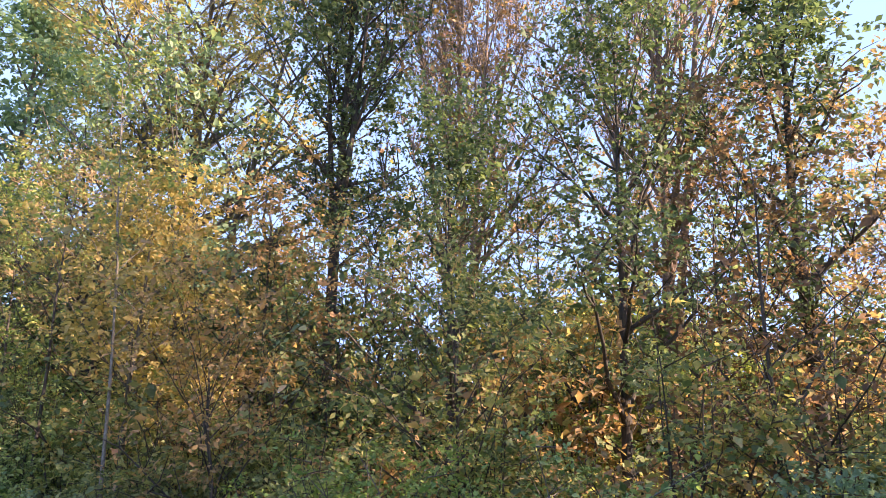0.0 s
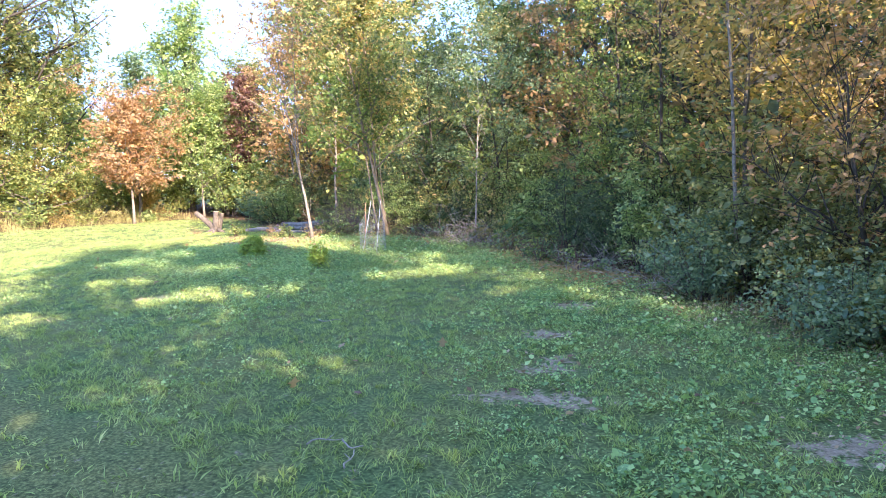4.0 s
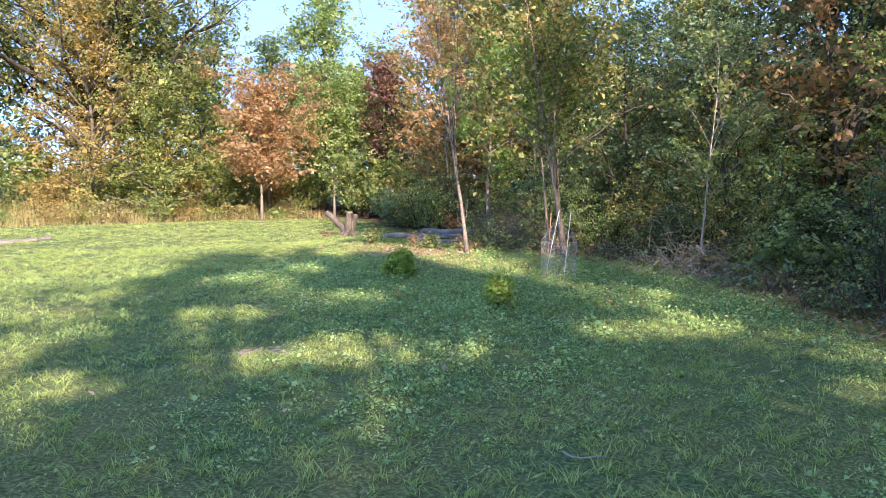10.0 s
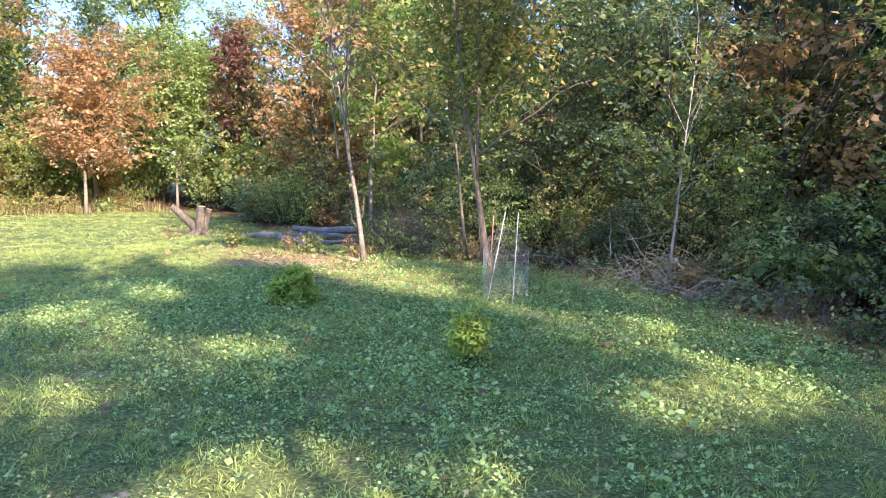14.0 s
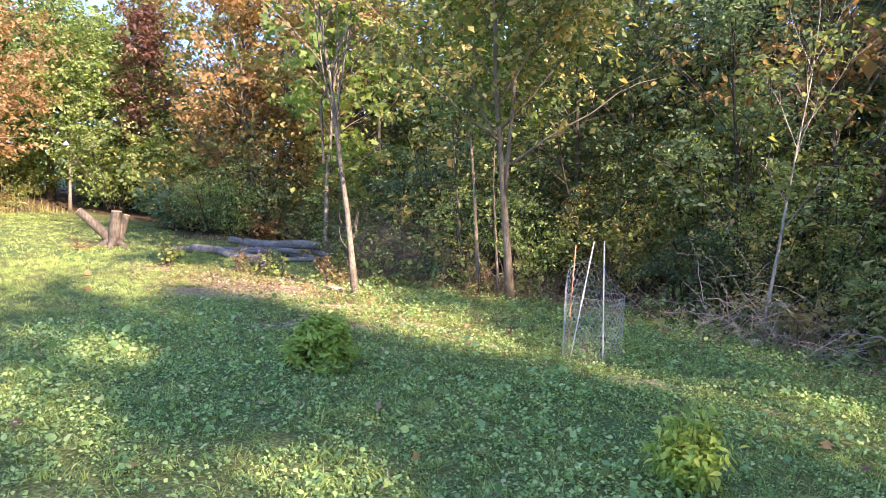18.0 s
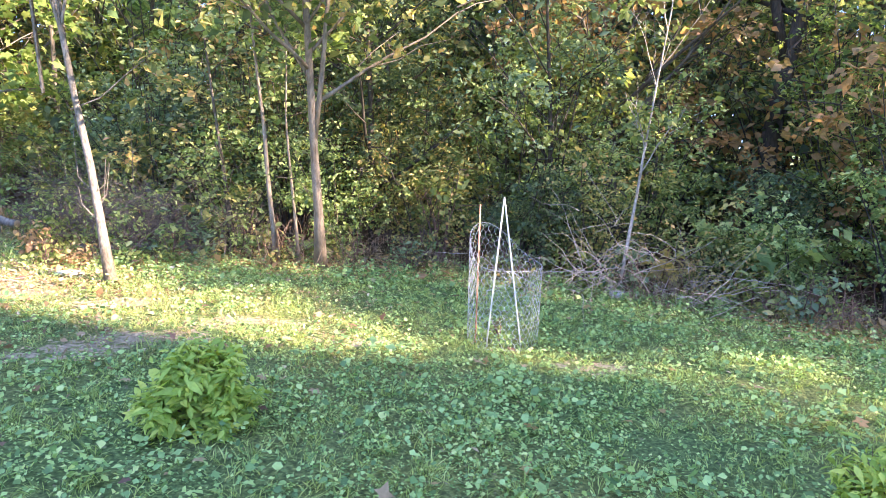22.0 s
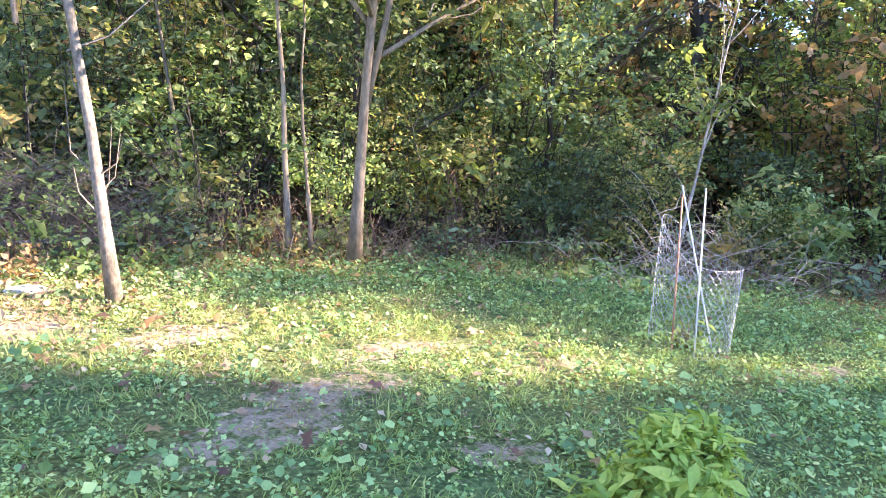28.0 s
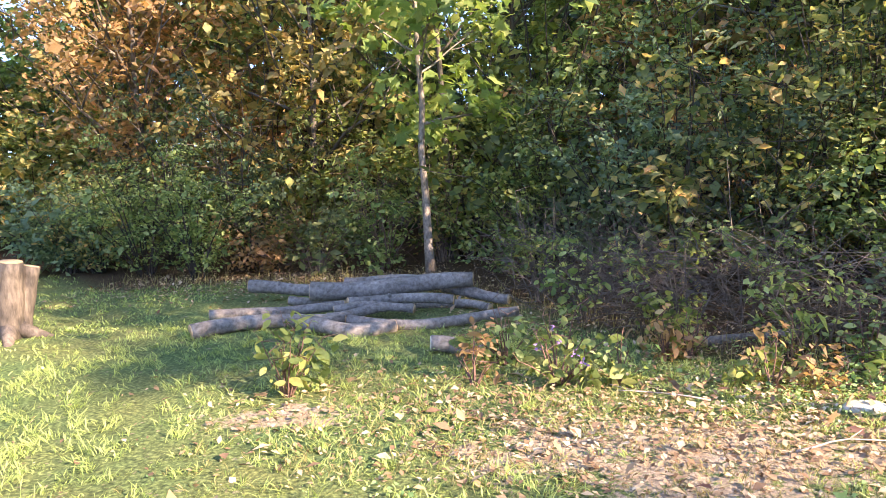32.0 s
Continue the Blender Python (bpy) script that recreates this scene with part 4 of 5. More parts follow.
for k, (x, y, h, leaf) in enumerate([(-27.0, 20.0, 7.5, GOLD), (-22.6, 19.0, 6.2, GOLD), (-21.4, 21.5, 8.0, LIME), (-17.6, 21.8, 7.5, LIME), (-24.0, 22.8, 9.5, GOLD), (-19.4, 20.0, 6.0, LIME), (-26.2, 22.8, 8.5, LIME), (-15.4, 19.6, 7.0, LIME)]):
    tree(x, y, h, "leafy autumn tree on the wood's western side", leaf, BARK, 0.09, (0, 0), 0.05, 2.4, 26, 0.5, 4300, 0.14, 0.34, 700 + k, group="woodland trees")
for k, (x, y, h, leaf) in enumerate([(-3.2, 13.0, 6.5, TAN), (-0.8, 12.6, 5.0, TAN), (1.6, 13.6, 7.0, TAN), (4.4, 11.2, 6.2, RUSSET), (6.6, 9.4, 6.5, TAN), (-1.8, 16.8, 7.5, GOLD), (2.4, 16.6, 7.5, GOLD), (5.4, 15.4, 8.0, MIXED), (8.6, 12.2, 8.0, TAN), (-5.4, 12.6, 5.6, GOLD), (9.6, 16.0, 8.5, LIME), (-6.8, 18.8, 9.0, GREEN), (-3.8, 20.0, 9.5, MIXED), (-9.6, 19.4, 8.5, GREEN), (7.6, 14.4, 9.0, TAN), (5.6, 17.6, 9.0, TAN), (2.6, 19.0, 8.0, LIME), (-0.8, 19.4, 7.5, GOLD), (9.4, 10.4, 8.0, TAN)]):
    tree(x, y, h, "bushy autumn tree in the thick of the wood", leaf, BARK_DARK, 0.06, (0, 0), 0.05, 2.1, 24, 0.5, 4000, 0.082, 0.32, 760 + k, group="woodland trees")
for k, (x, y, h, leaf) in enumerate([(-33.6, 19.6, 2.8, GREEN), (-31.2, 19.2, 2.6, LIME), (-29.4, 19.0, 2.2, GREEN), (-27.6, 18.4, 2.4, MIXED), (-30.2, 21.0, 3.4, GREEN), (-27.8, 21.0, 3.6, GREEN), (-36.0, 20.8, 3.6, LIME), (-33.0, 22.5, 4.0, GREEN)]):
    shrub(x, y, h, 1.5, "leafy bush in the far corner of the lawn", leaf, BARK_DARK, 2600, 0.13, 820 + k, 16, group="bushes on the far edge", sigma=0.24, low=0.0)

# ---- shrubs along the lawn ----
rng_s = np.random.default_rng(31)
SHRUB_LOOKS = [(GREEN, "dense green shrub at the wood's edge"), (DEEP, "dark green shrub at the wood's edge"), (MIXED, "shrub with green and browning leaves"), (GREEN, "tangled green undergrowth by the lawn"), (GREEN, "green shrub at the wood's edge")]
EAST_SHRUBS = [(BLUE, "dense grey-green shrub by the lawn"), (WILLOW, "twiggy shrub with olive and yellowing leaves"), (MIXED, "shrub with green and browning leaves"), (WILLOW, "tangled olive undergrowth by the lawn"), (BLUE, "grey-green vines over low shrubs")]
px = -25.0
while px < 7.0:
    x = px + rng_s.uniform(-0.2, 0.2)
    y = float(edge(x)) + rng_s.uniform(0.55, 0.95)
    pick = int(rng_s.integers(0, len(SHRUB_LOOKS)))
    tall = rng_s.uniform(0.9, 1.9)
    if not (-22.6 < x < -15.3):
        leaf, words = (SHRUB_LOOKS if x < -5.5 else EAST_SHRUBS)[pick]
        shrub(x, y, tall, rng_s.uniform(0.6, 0.9), words, leaf, BARK_DARK, 1500 if -18.5 < x < -15.0 else (4800 if -15 < x < -6 else 3300), 0.039 if -15 < x < -6 else 0.05, 1300 + int(px * 10), 14, group="shrubs along the wood", low=0.08)
        shrub(x + rng_s.uniform(-0.5, 0.5), y + 1.1, tall + rng_s.uniform(0.4, 1.4), rng_s.uniform(0.8, 1.1), "tall undergrowth inside the wood", (SHRUB_LOOKS if x < -5.5 else EAST_SHRUBS)[(pick + 2) % 4][0], BARK_DARK, 2000 if -18.5 < x < -15.0 else (4000 if -15 < x < -6 else 2900), 0.048 if -15 < x < -6 else 0.064, 3300 + int(px * 10), 14, group="shrubs along the wood")
    px += 0.95 * rng_s.uniform(0.85, 1.2)

# ---- single bushes ----
def dome_bush(x, y, h, w, label, leaves, size, seed, mat, upright=0.0):
    """A dense low bush: stems fan out from one root, and pointed leaves overlap on its dome."""
    rng = np.random.default_rng(seed)
    base = empty("bush", x, y, float(ground_z(x, y)) - 0.01, label, "bush")
    shoots = 46
    a = rng.uniform(0, 2 * np.pi, shoots)
    el = np.arcsin(rng.uniform(0.12 + upright, 1.0, shoots))
    lump = 1 + 0.13 * np.sin(3 * a + 1.2) * np.cos(el) + rng.normal(0, 0.08, shoots)
    tip = np.stack([w * np.cos(a) * np.cos(el) * lump, w * np.sin(a) * np.cos(el) * lump, h * np.sin(el) * lump], 1)
    t = np.linspace(0, 1, 5)[:, None]
    v, f = tubes([(p * t + np.array([0, 0, 0.05]) * np.sin(math.pi * t) + rng.normal(0, 0.006, (5, 3)) * t, 0.0035 * np.linspace(1, 0.4, 5)) for p in tip], 4, False)
    mesh_object("stemwork", v, f, STALK, base, smooth=True)
    k = rng.integers(0, shoots, leaves)
    along = np.sqrt(rng.uniform(0.2, 1.08, leaves))
    at = tip[k] * along[:, None] + rng.normal(0, 0.03, (leaves, 3))
    at[:, 2] = np.maximum(at[:, 2], 0.02)
    out = at / np.array([w, w, h])
    out /= np.linalg.norm(out, axis=1, keepdims=True) + 1e-6
    v, f = leaf_cloud(rng, at, size, LEAF_POINT, 0.4, 0.3, 0.28, 0.75 * out + np.array([0, 0, 0.35]))
    mesh_object("foliage", v, f, mat, base)
    return base


dome_bush(-13.59, 8.36, 0.4, 0.25, "small dense leafy yellow-green bush on the lawn", 4200, 0.056, 61, BUSH)
dome_bush(-10.6, 7.72, 0.45, 0.2, "small feathery light green bush on the lawn", 1300, 0.052, 62, BUSH, 0.3)
shrub(-25.3, 16.4, 1.35, 1.1, "rounded grey-green shrub beside the lawn", BLUE, BARK, 4200, 0.08, 63, 30, name="shrub", category="shrub", sigma=0.16, low=0.02)
shrub(-19.65, 11.6, 0.55, 0.28, "young shrub with yellowing leaves in a mulched patch", LIME, STALK, 170, 0.07, 64, 12, LEAF_OVAL, "shrub", "shrub", sigma=0.06)
flowering = shrub(-18.0, 12.1, 0.5, 0.35, "low shrub with lime leaves and violet flowers", LIME, STALK, 160, 0.07, 65, 12, LEAF_OVAL, "shrub", "shrub", sigma=0.06)
rng_p = np.random.default_rng(4)
for a, b, c in ((-0.12, -0.16, 0.3), (0.02, -0.2, 0.34), (0.1, -0.12, 0.26), (-0.04, -0.1, 0.4), (0.16, -0.2, 0.22)):
    v, f = leaf_cloud(rng_p, np.array([[a, b, c]] * 9) + rng_p.normal(0, 0.012, (9, 3)), 0.022, LEAF_PLAIN, 0.2, -0.2, 0.2)
    mesh_object("flower", v, f, PETAL, flowering, "violet flower head")
shrub(-22.9, 12.1, 0.3, 0.4, "low reddish weeds beside the stump", RUST, STALK, 160, 0.05, 66, 12, LEAF_SLIM, "weeds", "weeds", sigma=0.08)


# ---- V-shaped stump ----
def stump(x, y):
    base = empty("tree_stump", x, y, float(ground_z(x, y)) - 0.02, "V-shaped grey-brown stump with sawn tops on the lawn", "stump")
    t = np.linspace(0, 1, 8)
    right = np.stack([0.04 + 0.10 * t, 0 * t, 0.72 * t], 1)
    left = np.stack([-0.4 * t ** 1.2, -0.47 * t ** 1.2, 0.08 + 0.62 * t], 1)
    third = np.stack([0.07 + 0.1 * t, 0.08 + 0.12 * t, 0.05 + 0.6 * t], 1)
    for nm, pts, rad in (("upright_stem", right, np.linspace(0.13, 0.095, 8)), ("leaning_stem", left, np.linspace(0.11, 0.078, 8)), ("side_stem", third, np.linspace(0.1, 0.07, 8))):
        rad = rad * (1 + 0.05 * np.sin(np.arange(8) * 2.1))
        v, f = tubes([(pts, rad)], 14)
        stem = mesh_object(nm, v, f, STUMP, base, smooth=True)
        d = pts[-1] - pts[-2]
        d /= np.linalg.norm(d)
        v, f = tubes([(np.stack([pts[-1], pts[-1] + d * 0.006]), np.array([rad[-1] * 0.97, rad[-1] * 0.95]))], 14)
        mesh_object("sawn_top", v, f, CUTWOOD, stem, "pale sawn wood")
    for k in range(5):
        a = 2 * math.pi * k / 5 + 0.4
        p = np.array([[0.05, 0, 0.14], [0.05 + 0.2 * math.cos(a), 0.2 * math.sin(a), 0.05], [0.05 + 0.36 * math.cos(a), 0.36 * math.sin(a), 0.0]])
        v, f = tubes([(p, np.array([0.1, 0.06, 0.03]))], 8)
        mesh_object("root", v, f, STUMP, base, smooth=True)
    return base


stump(-23.05, 12.9)


# ---- log pile ----
def log(a, b, r, bend, seed, label, za=0.0, zb=0.0, cut=CUTWOOD, group="logs lying in a pile"):
    rng = np.random.default_rng(seed)
    r = 0.84 * r
    a, b = np.array([*a, float(ground_z(*a)) + r * 0.92 + za]), np.array([*b, float(ground_z(*b)) + r * 0.85 + zb])
    base = empty("log", *a, label, "log", group)
    t = np.linspace(0, 1, 14)
    d = b - a
    side = np.array([-d[1], d[0], 0]) / (np.linalg.norm(d[:2]) + 1e-9)
    p = np.outer(t, d) + np.outer(np.sin(t * math.pi) * bend * 1.6 + 0.035 * np.sin(6 * t + seed), side)
    p[:, 2] += 0.022 * np.sin(5 * t + seed * 1.7)
    rad = r * (1 - 0.18 * t) * (1 + 0.05 * np.sin(9 * t + seed) + rng.normal(0, 0.02, 14))
    v, f = tubes([(p, rad)], 12)
    mesh_object("bark", v, f, LOGBARK, base, smooth=True)
    for e, q in ((0, 1), (-1, -2)):
        w = p[e] - p[q]
        w /= np.linalg.norm(w)
        v, f = tubes([(np.stack([p[e], p[e] + 0.006 * w]), np.array([rad[e] * 0.93, rad[e] * 0.9]))], 12)
        mesh_object("cut_end", v, f, cut, base, "sawn end of pale wood")
    if rng.random() < 0.6:
        k = rng.integers(4, 10)
        w = side * rng.choice([-1, 1]) * 0.5 + np.array([0, 0, 0.6])
        v, f = tubes([(np.stack([p[k], p[k] + w * (r + 0.05)]), np.array([r * 0.35, r * 0.28]))], 8)
        mesh_object("branch_stub", v, f, LOGBARK, base, smooth=True)
    return base


GREYLOG = "grey-barked felled log lying in a pile"
log((-21.5, 14.55), (-20.35, 14.60), 0.085, 0.03, 1, GREYLOG, 0.08, 0.08)
log((-20.6, 14.15), (-19.02, 14.50), 0.115, 0.03, 2, "thick brown log on top of the pile with a sawn end", 0.1, 0.17)
log((-20.5, 14.85), (-19.4, 14.90), 0.08, 0.05, 3, GREYLOG, 0.1, 0.1)
log((-19.35, 14.78), (-18.65, 14.48), 0.075, -0.05, 4, GREYLOG, 0.08, 0.06)
log((-21.3, 13.45), (-20.15, 13.92), 0.065, 0.02, 5, GREYLOG, 0.02, 0.05)
log((-20.15, 14.00), (-19.15, 14.18), 0.07, 0.05, 6, GREYLOG, 0.07, 0.07)
log((-21.15, 12.90), (-20.0, 13.52), 0.085, 0.06, 7, "crooked grey log at the front of the pile")
log((-20.25, 13.18), (-19.47, 13.31), 0.085, -0.06, 8, "short thick grey log at the front of the pile")
log((-19.94, 13.45), (-18.5, 13.90), 0.065, -0.08, 9, GREYLOG, 0.0, 0.03)
log((-20.2, 13.60), (-19.45, 13.85), 0.06, 0.03, 10, GREYLOG, 0.03, 0.05)
log((-20.2, 13.80), (-19.5, 14.02), 0.055, -0.03, 11, GREYLOG, 0.05, 0.06)
log((-20.9, 14.30), (-20.1, 14.40), 0.06, 0.03, 16, GREYLOG)
log((-19.6, 14.40), (-18.8, 14.25), 0.06, 0.03, 17, GREYLOG)
log((-19.0, 12.75), (-18.5, 12.70), 0.075, 0.0, 12, "short grey log with a fresh white sawn end", cut=CUTPALE, group="")
log((-17.0, 13.10), (-15.9, 13.40), 0.045, 0.05, 13, "fallen branch in the leaf litter", group="")
log((-8.3, 11.2), (-6.9, 11.6), 0.05, 0.06, 14, "weathered pale branch on the wood's edge", group="")
log((-7.6, 10.5), (-6.6, 10.6), 0.035, 0.05, 15, "weathered pale branch on the wood's edge", group="")


# ---- wire cage with stakes ----
def wire_cage(x, y):
    z = float(ground_z(x, y))
    base = empty("wire_cage", x, y, z, "galvanised chicken-wire cage round a seedling", "plant cage")
    R, H, cols, rows = 0.26, 0.62, 34, 17
    def at(c, r):
        a = 2 * math.pi * c / cols
        k = R * (1 + 0.05 * math.sin(3 * a + 1) + 0.03 * math.sin(5 * a))
        zz = H * r / rows
        back = 0.5 + 0.5 * math.cos(a - 2.2)
        return (k * math.cos(a) - 0.05 * back * zz, k * math.sin(a), max(0.01, zz * (0.95 + 0.45 * back ** 3)))
    lines = []
    for r in range(rows):
        for c in range(cols):
            o = 0.5 * (r % 2)
            a, b, d, e = at(c + o, r), at(c + o, r + 0.45), at(c + o + 0.5, r + 1), at(c + o - 0.5, r + 1)
            lines.append((np.array([a, b]), np.array([0.0014, 0.0014])))
            lines.append((np.array([b, d]), np.array([0.0011, 0.0011])))
            lines.append((np.array([b, e]), np.array([0.0011, 0.0011])))
    for r in (0, rows):
        ring = np.array([at(c, r) for c in range(cols + 1)])
        lines.append((ring, np.full(cols + 1, 0.0016)))
    v, f = tubes(lines, 3, False)
    mesh_object("wire_mesh", v, f, WIRE, base)
    return base


def stake(a, b, mat, label, r=0.006):
    za = float(ground_z(a[0], a[1]))
    base = empty("stake", a[0], a[1], za - 0.02, label, "stake", "stakes round the wire cage")
    p = np.array([[0, 0, 0], [b[0] - a[0], b[1] - a[1], b[2] - za + 0.02]])
    v, f = tubes([(np.array([p[0], p[0] * 0.5 + p[1] * 0.5, p[1]]), np.array([r, r, r * 0.95]))], 8)
    mesh_object("rod", v, f, mat, base, smooth=True)
    v, f = tubes([(np.array([p[1], p[1] + (p[1] - p[0]) * 0.012]), np.array([r * 1.15, r * 0.8]))], 8)
    mesh_object("tip", v, f, mat, base, smooth=True)
    return base


wire_cage(-12.05, 10.28)
stake((-12.16, 10.07), (-12.1, 10.3, 0.75), STAKE, "thin pale grey stake leaning against a wire cage")
stake((-11.9, 10.22), (-12.09, 10.56, 0.74), STAKE, "thin pale grey stake by a wire cage")
stake((-12.24, 10.2), (-12.27, 10.3, 0.7), ORANGE, "thin orange stake in a wire cage")
shrub(-12.05, 10.28, 0.28, 0.1, "small seedling inside a wire cage", GREEN, STALK, 40, 0.06, 67, 5, LEAF_OVAL, "seedling", "seedling", sigma=0.03)


# ---- stones ----
def rock(x, y, a, b, c, mat, label, seed, turn=0.0):
    rng = np.random.default_rng(seed)
    bm = bmesh.new()
    bmesh.ops.create_icosphere(bm, subdivisions=3, radius=1.0)
    for v in bm.verts:
        k = 1 + 0.16 * noise.noise(v.co * 1.3 + Vector((seed, 0, 0))) + 0.06 * noise.noise(v.co * 4)
        v.co = Vector((v.co.x * a * k, v.co.y * b * k, v.co.z * c * k))
    ob = part("rock", bm, mat, smooth=True)
    ob.matrix_world = pose(x, y, float(ground_z(x, y)) + c * 0.55, 0, 0, turn)
    return tagged(ob, label, "rock")


rock(-10.88, 12.08, 0.09, 0.06, 0.045, ROCK, "small pale blue-grey stone in the grass", 3)
rock(-16.32, 11.8, 0.13, 0.09, 0.025, PALEROCK, "flat pale stone among fallen leaves", 5, 20)
for k, (x, y, a) in enumerate(((-25.3, 3.6, 0.22), (-25.1, 4.3, 0.26), (-25.4, 4.95, 0.2), (-25.9, 5.4, 0.18))):
    rock(x, y, a, 0.12, 0.06, EDGESTONE, "low brown-grey stone edging a soil bed", 7 + k, 70 + 20 * k)


# ---- brush: loose dead twigs ----
def brush(x, y, n, length, w, h, mat, label, seed, name="brush_pile", category="brush", arch=0.35, thick=0.0036, rise=0.0):
    rng = np.random.default_rng(seed)
    z = float(ground_z(x, y))
    lines = []
    for _ in range(n):
        a = rng.uniform(0, 2 * np.pi)
        o = np.array([rng.normal(0, w * 0.5), rng.normal(0, w * 0.35), abs(rng.normal(0, h * 0.4)) + 0.01])
        L = length * rng.uniform(0.4, 1.2)
        e = np.array([math.cos(a), math.sin(a) * 0.7, rng.uniform(0.0, 1.1) + rise])
        t = np.linspace(0, 1, 7)
        p = o + L * t[:, None] * e / np.linalg.norm(e) + np.outer(t ** 2, [0, 0, -arch * L * rng.uniform(0, 1)]) + np.cumsum(rng.normal(0, 0.02 * L, (7, 3)), 0)
        p[:, 2] = np.maximum(p[:, 2], 0.006)
        lines.append((p, thick * rng.uniform(0.5, 1.3) * np.linspace(1, 0.4, 7)))
    v, f = tubes(lines, 4, False)
    ob = mesh_object(name, v, f, mat, smooth=True)
    ob.matrix_world = pose(x, y, z)
    return tagged(ob, label, category, kind="stuff")


brush(-11.0, 11.95, 64, 0.85, 0.5, 0.75, CANE, "heap of bare pale grey twigs and arching canes", 1, thick=0.0042, arch=0.75, rise=0.35)
brush(-11.4, 11.8, 24, 0.9, 0.45, 0.3, CANE, "bare pale canes arching over the grass", 26, thick=0.0042, arch=0.7)
brush(-10.55, 11.85, 130, 0.5, 0.5, 0.1, TWIG_BROWN, "dry upright stems of dead weeds", 22, thick=0.0022, arch=0.15, rise=1.6)
brush(-9.4, 11.45, 110, 0.4, 0.7, 0.1, TWIG_BROWN, "dry upright stems of dead weeds", 23, thick=0.0022, arch=0.2, rise=0.9)
brush(-14.5, 12.75, 90, 0.65, 0.8, 0.1, TWIG_BROWN, "dry upright stems of dead weeds under the trees", 24, thick=0.0028, arch=0.1, rise=1.8)
brush(-12.6, 12.85, 70, 0.5, 0.8, 0.1, TWIG_BROWN, "dry upright stems of dead weeds under the trees", 25, thick=0.0025, arch=0.1, rise=1.4)
brush(-10.2, 11.75, 60, 0.8, 0.55, 0.35, CANE, "heap of bare grey twigs at the wood's edge", 2)
brush(-8.9, 11.55, 90, 0.55, 1.2, 0.06, TWIG_BROWN, "dead twigs strewn over the leaf litter", 27, thick=0.004, arch=0.5, rise=-0.3)
brush(-8.9, 11.8, 60, 0.6, 0.6, 0.25, STALK, "dead brown canes at the wood's edge", 3)
brush(-15.9, 13.2, 420, 0.75, 1.0, 0.8, TWIG_DARK, "tangle of dead grey-brown stems", 4, thick=0.0032)
brush(-17.2, 13.9, 460, 0.8, 1.05, 0.9, TWIG_DARK, "tangle of dead brown and grey stems", 5, thick=0.0034)
brush(-18.0, 15.2, 380, 0.75, 0.95, 0.8, TWIG_DARK, "tangle of dead stems beside the logs", 6, thick=0.0034)
brush(-21.5, 17.0, 110, 0.8, 1.2, 0.4, STALK, "dead brown stems behind the logs", 7)
brush(-6.3, 10.0, 90, 0.6, 0.8, 0.35, TWIG, "dead grey canes at the wood's edge", 8)
brush(-4.6, 8.8, 80, 0.6, 0.7, 0.4, TWIG, "dead grey canes at the wood's edge", 9)
brush(-13.6, 12.95, 150, 0.5, 1.0, 0.3, TWIG_BROWN, "dry brown stalks under the trees", 10, thick=0.003, arch=0.1)
brush(-12.0, 13.0, 100, 0.45, 0.9, 0.25, TWIG_BROWN, "dry brown stalks at the wood's edge", 11, thick=0.003, arch=0.1)


# ---- grass, weeds, fallen leaves ----
def scatter(rng, n, x0, x1, y0, y1):
    return rng.uniform(x0, x1, n), rng.uniform(y0, y1, n)


def blades(rng, x, y, height, width, spread=0.5):
    n = len(x)
    az = rng.uniform(0, 2 * np.pi, n)
    tilt = np.abs(rng.normal(0, spread, n))
    u = np.stack([np.cos(az) * np.sin(tilt), np.sin(az) * np.sin(tilt), np.cos(tilt)], 1)
    fz = rng.uniform(0, 2 * np.pi, n)
    v = np.stack([np.cos(fz), np.sin(fz), 0 * fz], 1)
    h = np.exp(rng.normal(0, 0.3, n))[:, None, None] * height
    w = (width * np.exp(rng.normal(0, 0.25, n)))[:, None, None]
    at = np.stack([x, y, ground_z(x, y) - 0.004], 1)
    V = at[:, None, :] + h * BLADE[0][None, :, 0:1] * u[:, None, :] + w * BLADE[0][None, :, 1:2] * v[:, None, :]
    F = BLADE[1][None] + (np.arange(n) * 3)[:, None, None]
    return V.reshape(-1, 3), [F.reshape(-1, 3)]


def dry_at(x, y):
    """The strip of thin, dry turf strewn with leaves that runs west to east in front of the wood."""
    middle = 10.45 - 0.22 * (x + 14.5)
    return step(-20.5, -18.5, x) * step(-11.6, -13.4, x) * step(1.5, 0.5, np.abs(y - middle) + 0.35 * wave(x, y, 2.0, 3.0))


